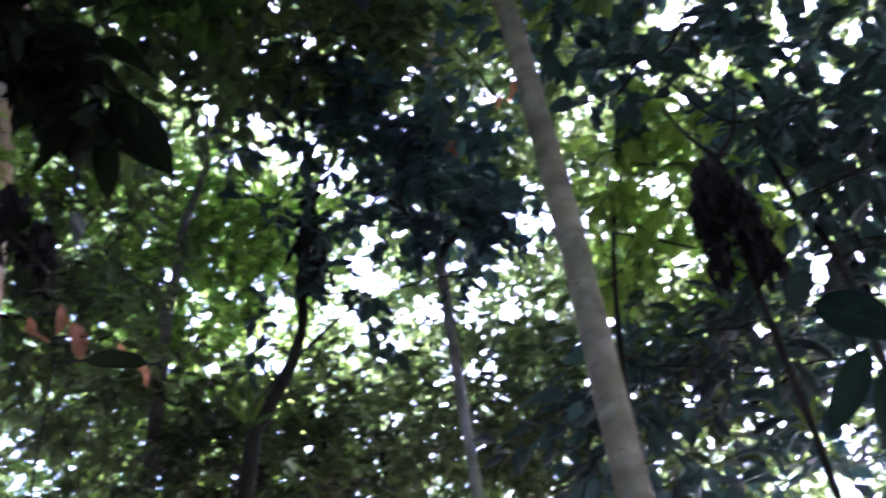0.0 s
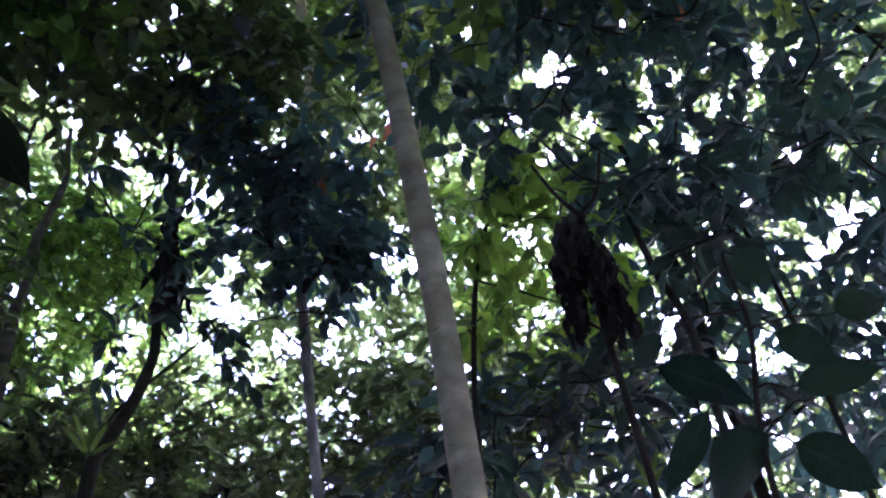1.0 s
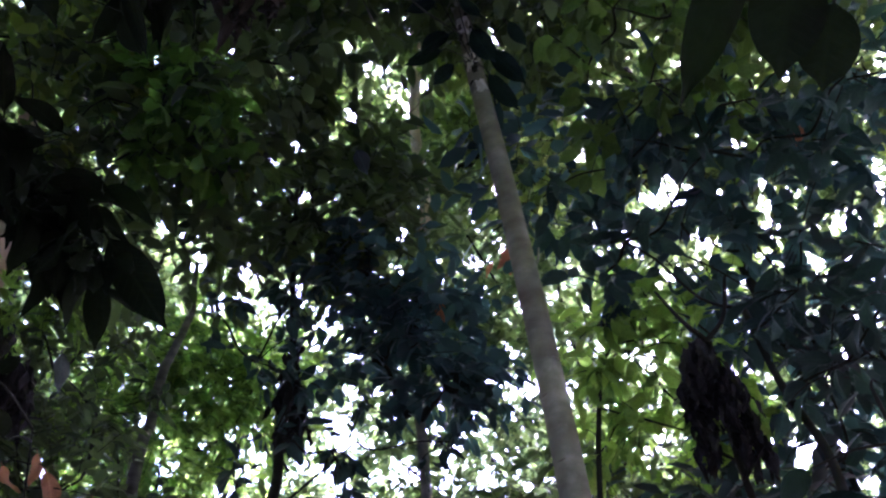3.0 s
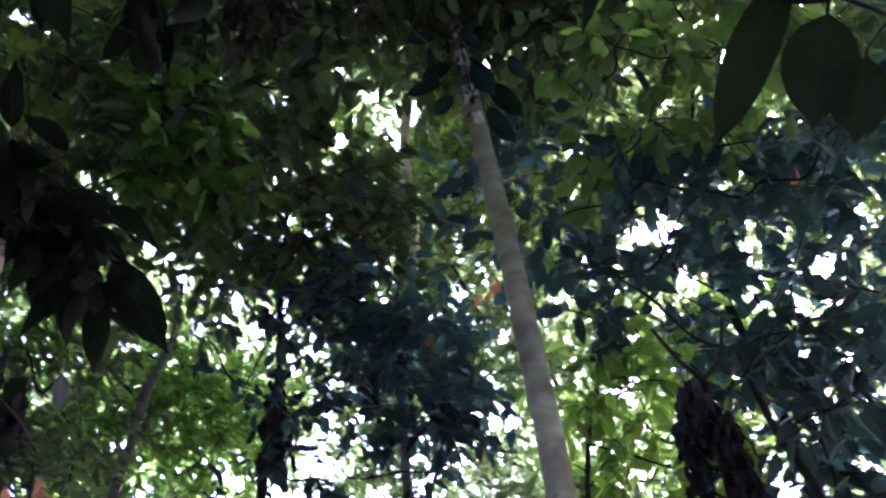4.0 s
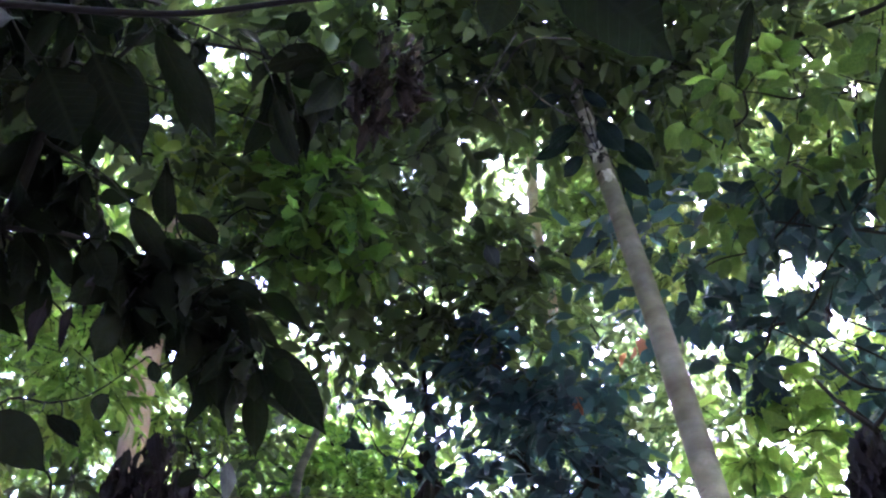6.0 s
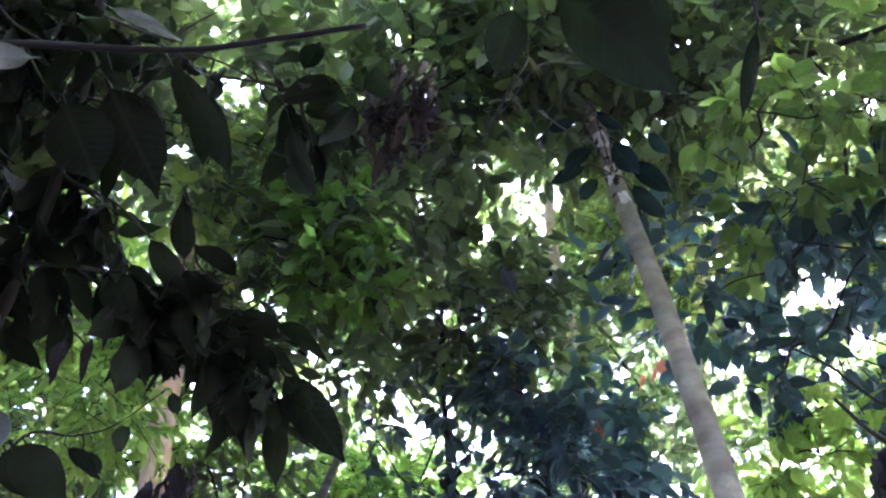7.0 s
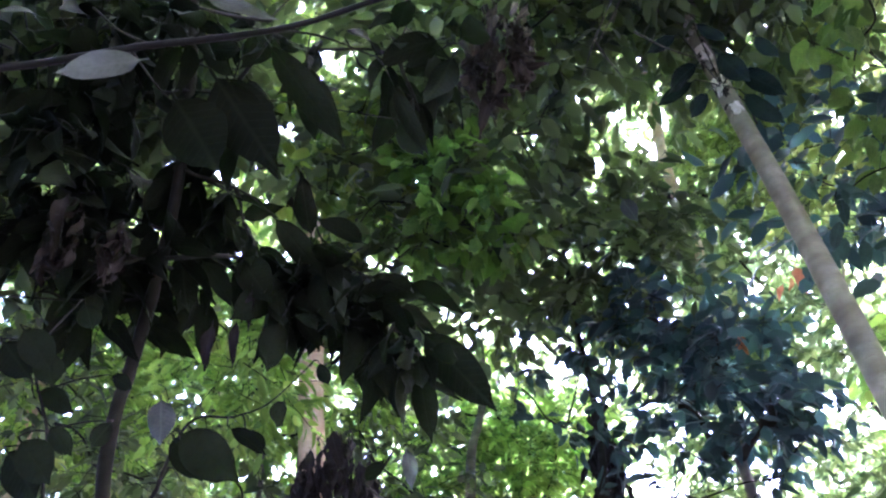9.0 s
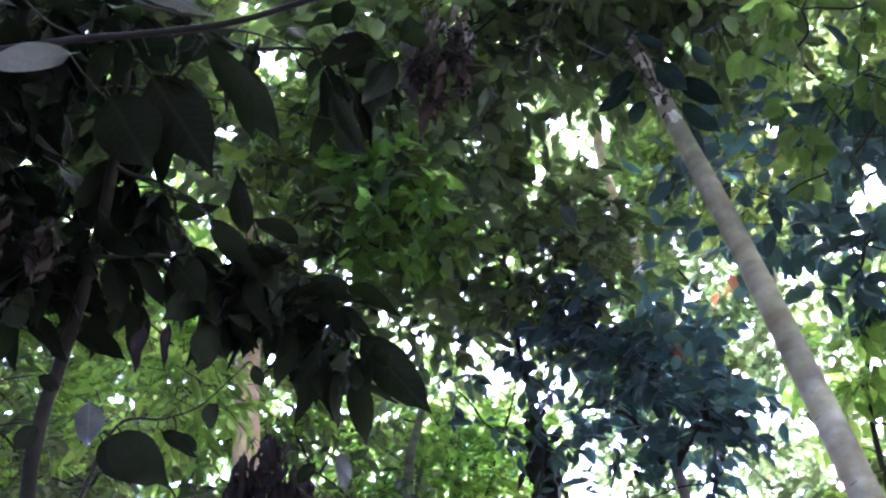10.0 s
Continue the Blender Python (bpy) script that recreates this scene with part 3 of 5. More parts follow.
def build_unseen_canopy():
    """The forest carried on unseen overhead and behind, added to block light."""
    rs = np.random.RandomState(12)
    n = 13000
    d = unit(rs.normal(0, 1, (n, 3)))
    d[:, 2] = np.abs(d[:, 2])
    az, el = np.degrees(np.arctan2(d[:, 0], d[:, 1])), np.degrees(np.arcsin(d[:, 2]))
    # overhead twigs are thinned to let light down onto the trees in view
    keep = ~((az > -64) & (az < 48) & (el < 68)) & ((el < 66) | (rs.rand(n) < 0.45))
    d = d[keep]
    p = d * rs.uniform(11, 15, (len(d), 1)) + np.array(EYE)
    groups = np.floor((np.degrees(np.arctan2(p[:, 0], p[:, 1])) + 180) / 60).astype(int)
    for g in range(6):
        q = p[groups == g]
        if len(q) < 10:
            continue
        c = unit(q.mean(0) * [1, 1, 0]) * 13
        foot = Vector((c[0], c[1], -0.1))
        tree = anchor("forest_tree", foot, "unseen tall forest tree added to block light overhead and behind", "tree", "tall trees of the canopy")
        stem("trunk", [foot, foot + Vector((0.1, 0.1, 5)), foot + Vector((0, 0.1, 11))], 0.17, 0.07, BARK_GREY, tree, 10, 6, seed=g)
        way = rs.normal(0, 1, (len(q), 3)) * [1, 1, 0.5]
        # oversized leaves, to shut out more light with fewer twigs
        v, t = twigs_with_leaves(rs, q, way, rs.uniform(0.6, 1.1, len(q)), 9, 0.56, 0.28, 0.5, tiny=True)
        put("crown", triangles_mesh("crown", v, t, LEAF_FAR), tree, kind="stuff")


build_high_canopy()
build_unseen_canopy()


# ---------------------------------------------------------------- the middle trees
def crown_tree(name, label, line, r0, r1, bark, clumps, mat, leaf, width, per_twig=8, fill=70, seed=1, droop=0.7, pinnate=False, group=""):
    """A slender tree: its trunk along the given line, and leaf clumps (bearing, height angle, distance, radius) on limbs."""
    rs = np.random.RandomState(seed)
    foot = Vector((line[0].x, line[0].y, -0.1))
    tree = anchor(name, foot, label, "tree", group)
    line = ([foot] if line[0].z > 0.3 else []) + list(line)
    stem("trunk", line, r0, r1, bark, tree, 12, 8, seed=seed)
    starts, ways = [], []
    forks = [Vector(q) for q in smooth_line(line[2:], 4)]
    clumps = sorted(clumps, key=lambda c: min((q - spot(*c[:3])).length for q in forks))
    for j, (az, el, far, rad) in enumerate(clumps):
        c = spot(az, el, far)
        root = min(forks, key=lambda q: (q - c).length)
        sway = (c - root).length * 0.16
        bend = root.lerp(c, 0.35) + Vector(rs.normal(0, 1, 3)) * sway * 0.5 + Vector((0, 0, -sway))
        turn = root.lerp(c, 0.7) + Vector(rs.normal(0, 1, 3)) * sway * 0.5
        stem("limb", [root, bend, turn, c], max(0.009, r1 * (0.8 if j < 4 else 0.5)), 0.006, BARK_DARK, tree, 6, 5, seed=seed + j)
        forks.append(c)
        m = max(6, int(fill * rad * rad * 4))
        d = unit(rs.normal(0, 1, (m, 3)))
        q = np.array(c) + d * rad * rs.uniform(0.1, 1, (m, 1)) ** 0.5 * [1, 1, 0.85]
        starts.append(q)
        ways.append(d + rs.normal(0, 0.5, (m, 3)))
    q, w = np.concatenate(starts), np.concatenate(ways)
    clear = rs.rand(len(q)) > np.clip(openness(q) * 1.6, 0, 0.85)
    q, w = q[clear], w[clear]
    reach = rs.uniform(1.6, 2.8, len(q)) * leaf
    v, t = twigs_with_leaves(rs, q, w, reach, per_twig, leaf, width, droop, pinnate=pinnate, carve=0.9)
    put("crown", triangles_mesh("crown", v, t, mat), tree, kind="stuff")
    v, t = twig_rods(q, w, reach, 0.004)
    put("twigwork", triangles_mesh("twigwork", v, t, BARK_DARK), tree, kind="stuff")
    return tree


def build_middle_trees():
    s = stem_spot
    crown_tree("slender_tree", "slender tree with a dense shaded crown and curved thin trunk",
               [s(-16.4, 5, 6), s(-13.6, 23.9, 6), s(-12.6, 26.2, 6), s(-11.1, 28.6, 6), s(-10.1, 30.8, 6), s(-9.9, 33, 6), s(-9.3, 36, 6), s(-9.1, 38.5, 6), s(-9.1, 43.7, 6), s(-8.5, 50, 6)],
               0.056, 0.017, BARK_DARK, [(-6.7, 47, 8, 0.7), (-11.3, 50, 8.2, 0.75), (-6, 44.2, 8, 0.6), (-3.8, 46.5, 8, 0.6), (-8.6, 45.5, 8, 0.6), (-2.5, 44.3, 8.2, 0.5), (-14, 46.4, 8, 0.55), (-17.4, 46, 8, 0.45), (-12.4, 44.4, 8, 0.4)],
               LEAF_DARK, 0.18, 0.09, fill=24, seed=21)
    slim = crown_tree("grey_trunk_tree", "slim grey-buff-trunked tree with a dark crown coloured by blue haze",
               [s(-0.5, 5, 6.4), s(-0.7, 25.2, 6.4), s(-0.7, 31.7, 6.4), s(-0.6, 36, 6.4), s(0.2, 41, 6.4), s(1.3, 45.6, 6.4), s(1.2, 50.4, 6.4), s(1.9, 52.8, 6.4), s(2.3, 55.5, 6.4)],
               0.034, 0.052, BARK_BUFF, [(0.4, 37.8, 7.3, 0.4), (-1.6, 38.6, 7.4, 0.37), (2.8, 37, 7.4, 0.3), (-3.4, 37.2, 7.5, 0.27), (0.6, 41, 7.5, 0.34), (-4.6, 42.2, 7.6, 0.3), (-2.4, 41.4, 7.5, 0.33), (-5.6, 40.2, 7.6, 0.23), (4.4, 38, 7.5, 0.2), (1.2, 35.4, 7.3, 0.22)],
               LEAF_HAZE_BLUE, 0.16, 0.088, fill=42, seed=22)
    stem("peeling_upper_trunk", [s(0.9, 44, 6.4), s(1.3, 45.6, 6.4), s(1.2, 50.4, 6.4), s(1.9, 52.8, 6.4), s(2.3, 55.5, 6.4)], 0.05, 0.056, BARK_SUNLIT_TAN, slim, 12, 8, "peeling tan bark", 0.1)
    crown_tree("undergrowth_tree", "low leafy tree with dark green leaves in deep shade",
               [s(9, 5, 8), s(9.2, 16, 8), s(9, 24, 8)],
               0.05, 0.03, BARK_DARK, [(14.4, 24.6, 8, 0.5), (11.4, 27.4, 8, 0.4), (3.8, 24.6, 8.5, 0.6), (18, 25, 8, 0.45), (10, 20, 8, 0.7), (7.6, 28, 9, 0.45)],
               LEAF_DARK, 0.17, 0.08, fill=46, seed=24)
    crown_tree("undergrowth_tree", "low leafy tree with fine dark green leaves in deep shade",
               [s(-5, 5, 8), s(-5.6, 16, 8), s(-6, 24, 8)],
               0.04, 0.025, BARK_DARK, [(-6.2, 25.5, 9, 0.65), (1, 25.6, 9, 0.6), (-14, 23, 8, 0.8), (-2, 22, 8, 0.7), (3.2, 28.4, 9.5, 0.4), (-20, 25, 8, 0.7), (-11, 26.6, 8.5, 0.45), (-27, 31.4, 7, 0.45), (-23, 29.2, 7, 0.5), (-30.4, 32.6, 7, 0.4), (-8, 23.6, 8.5, 0.55), (-17, 27, 8, 0.42), (4.5, 22.6, 8.5, 0.55), (-12, 21.5, 8, 0.5), (-16, 23.6, 7.6, 0.5), (-44.4, 36.6, 7, 0.3), (-41.6, 34.6, 7, 0.28), (-47.6, 38.6, 7, 0.28), (-38, 35.4, 7, 0.22), (-24, 36, 7.6, 0.32), (-21.4, 34.2, 7.6, 0.32), (-26.4, 38.6, 7.6, 0.28), (-22.6, 38.6, 7.8, 0.22)],
               LEAF_DARK, 0.14, 0.062, fill=52, seed=34)
    crown_tree("light_green_tree", "young tree with fresh light green fine leaves lit from behind",
               [s(-20.5, 5, 7), s(-18.7, 30.8, 7), s(-18.1, 33.8, 7), s(-17.7, 36.5, 7), s(-17.0, 38.1, 7), s(-16.2, 40, 7), s(-16.2, 41.6, 7), s(-16.1, 42.6, 7)],
               0.058, 0.022, BARK_GREY, [(-15.4, 35.6, 10, 0.5), (-18.4, 37.6, 10, 0.5), (-17.2, 32.6, 10, 0.55), (-20.4, 34.6, 10, 0.5), (-13.6, 33.4, 10, 0.3), (-22, 31, 10, 0.55), (-24, 35, 10, 0.5), (-21, 38.6, 10, 0.35), (-18, 29, 10, 0.5), (-26, 31, 10, 0.5), (-14, 36.5, 10, 0.5), (-12, 35.2, 10, 0.42), (-11.2, 37.4, 10.4, 0.36), (-15.4, 39, 10.4, 0.4), (-12.6, 33, 10.4, 0.3)],
               LEAF_FRESH, 0.14, 0.062, fill=60, seed=25)
    crown_tree("shaded_tree", "dark-leaved tree hanging over the hollow",
               [s(-28.8, 5, 5.8), s(-29, 25, 5.8), s(-29.2, 41, 5.8), s(-24, 50, 5.8)],
               0.045, 0.02, BARK_DARK, [(-22.4, 47.7, 7, 0.5), (-18.3, 50.3, 7, 0.45), (-26, 44, 7, 0.4), (-9, 59, 7.5, 0.5), (2, 62, 7.5, 0.6), (-28.5, 59.4, 7, 0.4), (-24, 57.4, 7, 0.35), (-12.4, 53.8, 7.2, 0.34), (-7, 55, 7.4, 0.3), (-29.4, 51, 7, 0.24), (-20.4, 55.4, 7.2, 0.28), (-25, 52.6, 7.2, 0.22)],
               LEAF_DARK, 0.2, 0.1, fill=30, seed=27)
    crown_tree("feather_leaved_tree", "small tree with bright green feather-like compound leaves",
               [s(-33, 5, 6), s(-32.6, 25, 6), s(-31.6, 40, 6)],
               0.03, 0.015, BARK_GREY, [(-33.2, 40.6, 6, 0.3), (-31.4, 37.6, 7.4, 0.35), (-34.4, 43.4, 6, 0.22), (-27, 40, 7.4, 0.3), (-48, 41.6, 8, 0.6), (-38, 43.6, 8, 0.4), (-44, 38, 8, 0.55), (-36, 38.6, 6.6, 0.3)],
               LEAF_FRESH, 0.12, 0.045, per_twig=13, fill=80, seed=28, pinnate=True)
    crown_tree("middle_green_tree", "forest tree with a mid-green crown above the gap",
               [s(10.4, 5, 12), s(10.6, 30, 12), s(10, 42, 12), s(8, 50, 12)],
               0.085, 0.055, BARK_GREY, [(-7.2, 50, 11.5, 0.7), (1.8, 48.6, 11.5, 0.6), (5.4, 47.6, 11.5, 0.6), (12.6, 46, 11.5, 0.6), (-10, 46, 11.5, 0.6), (9, 50, 11.5, 0.7)],
               LEAF_MID, 0.16, 0.07, fill=45, seed=31)


build_middle_trees()


def build_filling_trees():
    s = stem_spot
    crown_tree("dark_broadleaf_tree", "spreading tree with large dark leaves, sky showing between them",
               [s(46, 5, 6.4), s(45, 25, 6.4), s(43, 40, 6.4), s(38, 50, 6.4)],
               0.05, 0.03, BARK_DARK, region(11, 41, 21, 48, 7.4, 0.5, 71, (8, 21.5, 27, 39.5)), LEAF_HAZE_BLUE, 0.21, 0.11, per_twig=6, fill=30, seed=71)
    crown_tree("sunlit_thicket_tree", "tree with yellow-green leaves lit by the open sky behind",
               [s(8.6, 5, 8.5), s(8.8, 20, 8.5), s(10, 33, 8.5)],
               0.04, 0.02, BARK_DARK, region(13.5, 21.5, 26, 39, 9, 0.45, 77), LEAF_LIGHT, 0.19, 0.1, per_twig=6, fill=24, seed=77)
    crown_tree("deep_shade_tree", "tree with shade-dark, haze-blue leaf colour massed beside the hanging dead leaves",
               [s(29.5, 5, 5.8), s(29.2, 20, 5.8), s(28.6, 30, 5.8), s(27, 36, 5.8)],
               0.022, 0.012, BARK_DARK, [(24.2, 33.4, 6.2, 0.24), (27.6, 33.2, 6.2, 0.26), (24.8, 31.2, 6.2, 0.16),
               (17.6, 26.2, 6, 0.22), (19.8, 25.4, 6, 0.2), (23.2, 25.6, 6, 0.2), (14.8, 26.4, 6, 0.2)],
               LEAF_HAZE_DEEP, 0.17, 0.088, per_twig=6, fill=40, seed=84)
    crown_tree("dark_overhead_tree", "dark-leaved tree roofing the upper canopy",
               [s(-46, 5, 7), s(-46, 30, 7), s(-44, 50, 7)],
               0.06, 0.03, BARK_DARK, region(-62, -47, 48, 66, 7.6, 0.6, 72) + region(-46, -36, 59, 66, 7.6, 0.6, 78), LEAF_DARK, 0.21, 0.11, per_twig=7, fill=58, seed=72)
    crown_tree("dark_crowned_tree", "dark-leaved tree closing the roof above the pale trunk",
               [s(24, 5, 6.6), s(23.6, 30, 6.6), s(20, 50, 6.6), s(12, 60, 6.6)],
               0.05, 0.03, BARK_DARK, region(-10, 15, 60, 68, 7.8, 0.6, 73) + region(19, 40, 54, 65, 7.8, 0.55, 83), LEAF_DARK, 0.2, 0.1, per_twig=7, fill=32, seed=73)
    crown_tree("green_overhead_tree", "tree with mid-green leaves, sunlit from above",
               [s(-30, 5, 7.5), s(-29, 30, 7.5), s(-26, 52, 7.5)],
               0.05, 0.03, BARK_GREY, region(-35, -9, 52, 66, 8.4, 0.55, 75), LEAF_DARK, 0.18, 0.085, per_twig=7, fill=26, seed=75)
    crown_tree("hazel_green_tree", "tree with mid-green leaves filling the side of the hollow",
               [s(-46, 5, 6.4), s(-46.6, 30, 6.4), s(-47, 41, 6.4), s(-50, 48, 6.4)],
               0.055, 0.03, BARK_SUNLIT_TAN, region(-58, -36, 30, 48, 8.6, 0.55, 74), LEAF_OLIVE, 0.25, 0.12, per_twig=6, fill=12, seed=74)
    crown_tree("yellow_green_tree", "tree with yellow-green leaves glowing behind the shrub",
               [s(-46.4, 5, 7.4), s(-46.8, 30, 7.4), s(-47, 42, 7.4), s(-42, 52, 7.4)],
               0.03, 0.016, BARK_GREY, region(-45, -33, 46, 57.5, 8.8, 0.5, 79) + [(-32.4, 54.2, 8.8, 0.4), (-28.6, 55.4, 8.8, 0.35), (-28, 51, 8.8, 0.35)], LEAF_LIGHT, 0.2, 0.1, per_twig=6, fill=15, seed=79)
    crown_tree("upper_green_tree", "tree with layered mid-green leaves high above the path",
               [s(38, 5, 8), s(38, 30, 8), s(34, 50, 8)],
               0.05, 0.03, BARK_GREY, region(12, 42, 46, 62, 9.2, 0.6, 76), LEAF_OLIVE, 0.17, 0.085, per_twig=7, fill=44, seed=76)


build_filling_trees()


def build_tan_trunk():
    s = stem_spot
    line = [s(-28.6, -14, 4.9), s(-28.8, 15, 4.9), s(-29.2, 35, 4.9), s(-29.5, 40, 4.9), s(-29.6, 44, 4.9), s(-29.9, 49, 4.9)]
    crown_tree("tan_trunk_tree", "tree with a cracked pale tan trunk behind leaves", line[1:], 0.085, 0.07, BARK_SUNLIT_TAN,
               [(-30.4, 55, 9, 0.5), (-33, 57, 9, 0.5), (-26.5, 56, 9, 0.5)], LEAF_MID, 0.16, 0.075, fill=30, seed=91)


build_tan_trunk()


# ---------------------------------------------------------------- the pale trunk
def build_pale_tree():
    s = stem_spot
    line = [s(8.6, -18, 4.3), s(8.4, 5, 4.3), s(8.3, 20, 4.3), s(8.35, 33, 4.3), s(7.9, 45, 4.3), s(7.35, 51, 4.3), s(7.0, 55, 4.3), s(6.4, 59, 4.3)]
    tree = anchor("pale_trunk_tree", Vector((line[0].x, line[0].y, -0.1)), "slim tree with a smooth pale grey trunk and dark crown", "tree")
    trunk = stem("trunk", line, 0.086, 0.052, BARK_PALE, tree, 24, 14, rough=0.015)
    axis = smooth_line(line, 14)

    def patch(name, place, turn, wide, tall, mat, proud, seed):
        """A ragged scrap lying on the trunk, turned by so many degrees from the side that faces the path."""
        rs = random.Random(seed)
        i = min(range(len(axis)), key=lambda k: (axis[k] - place).length)
        r = 0.086 + (0.052 - 0.086) * i / (len(axis) - 1) + proud
        t = (axis[i + 1] - axis[i - 1]).normalized()
        face = EYE - axis[i]
        face = (face - t * face.dot(t)).normalized()
        side = t.cross(face)
        verts, faces = [axis[i] + (face * math.cos(radians(turn)) + side * math.sin(radians(turn))) * (r + 0.001)], []
        for k in range(14):
            a = 2 * math.pi * k / 14
            g = rs.uniform(0.55, 1.3)
            b = radians(turn) + math.cos(a) * wide * g / r
            verts.append(axis[i] + t * math.sin(a) * tall * g + (face * math.cos(b) + side * math.sin(b)) * r)
        faces = [(0, 1 + k, 1 + (k + 1) % 14) for k in range(14)]
        put(name, raw_mesh(name, verts, faces, mat), trunk)

    rp = random.Random(77)
    for k in range(10):
        el = 51.4 + k * 0.6 + rp.uniform(-0.3, 0.3)
        size = rp.choice((0.012, 0.02, 0.034, 0.045)) * (0.7 if el < 52.2 else 1)
        patch("dark_scar", s(7.35 - (el - 51) * 0.12, el, 4.3), rp.uniform(-75, 75), size, size * rp.uniform(0.6, 1.8), BARK_DARK, 0.003, k)
    for k, (az, el, turn, wide, tall) in enumerate([(6.8, 56.2, -15, 0.06, 0.12), (7.0, 54.6, -8, 0.06, 0.12), (7.2, 52.9, -12, 0.06, 0.1), (7.4, 51.4, 12, 0.05, 0.07)]):
        patch("pale_lichen", s(az, el, 4.3), turn, wide, tall, LICHEN, 0.004, 60 + k)
    for k in range(26):
        high = 1.7 + k * 0.2 + rp.uniform(-0.05, 0.05)
        el = math.degrees(math.atan2(high, 4.3))
        patch("leaf_scar", s(8.2, el, 4.3), rp.uniform(-50, 50), rp.uniform(0.015, 0.05), rp.uniform(0.003, 0.007), SCAR, 0.0015, 40 + k)
    stub = s(8.75, 41.2, 4.3)
    stem("stub", [stub, stub + Vector((0.03, -0.02, 0.05)), stub + Vector((0.045, -0.02, 0.13))], 0.012, 0.005, BARK_PALE, trunk, 8, 5)
    flap = s(8.1, 51.2, 4.28)
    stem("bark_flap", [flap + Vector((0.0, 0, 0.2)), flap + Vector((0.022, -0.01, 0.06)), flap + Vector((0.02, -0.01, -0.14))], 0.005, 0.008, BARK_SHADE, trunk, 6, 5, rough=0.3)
    rs = np.random.RandomState(41)
    starts, ways = [], []
    top = line[-1]
    for j, (az, el, far, rad) in enumerate([(5.2, 55.5, 8.2, 0.35), (11, 54.6, 8.2, 0.35), (1, 58, 8.4, 0.45), (14, 56.5, 8.4, 0.5), (7, 61, 8.4, 0.6), (15.5, 60.5, 8.4, 0.55)]):
        c = spot(az, el, far)
        stem("limb", [line[-2].lerp(top, rs.rand()), top.lerp(c, 0.5) + Vector((0, 0, 0.1)), c], 0.022, 0.007, BARK_GREY, tree, 8, 6, seed=j)
        m = int(60 * rad * rad * 4)
        d = unit(rs.normal(0, 1, (m, 3)))
        starts.append(np.array(c) + d * rad * rs.uniform(0.1, 1, (m, 1)) ** 0.5)
        ways.append(d)
    q, w = np.concatenate(starts), np.concatenate(ways)
    v, t = twigs_with_leaves(rs, q, w, rs.uniform(0.3, 0.5, len(q)), 7, 0.19, 0.085, 0.9, carve=0.9)
    put("crown", triangles_mesh("crown", v, t, LEAF_DARK), tree, kind="stuff")
    for j, bare in enumerate(([spot(1.4, 60.4, 6.38), spot(-2.9, 57.8, 6.38), spot(-4.9, 56.1, 6.38)], [spot(-2.9, 57.8, 6.38), spot(-2.0, 56.5, 6.38), spot(-1.2, 55.4, 6.37)],
                              [spot(7, 59.4, 6.4), spot(2.4, 59.9, 6.39), spot(-0.7, 58.6, 6.4), spot(-3.0, 57.4, 6.4)], [spot(1.1, 57.6, 6.37), spot(3.6, 56.1, 6.37), spot(6.6, 54.6, 6.36)])):
        stem("bare_twig", bare, 0.006, 0.004, BARK_GREY, tree, 6, 6, seed=90 + j)
    return tree


PALE_TREE = build_pale_tree()


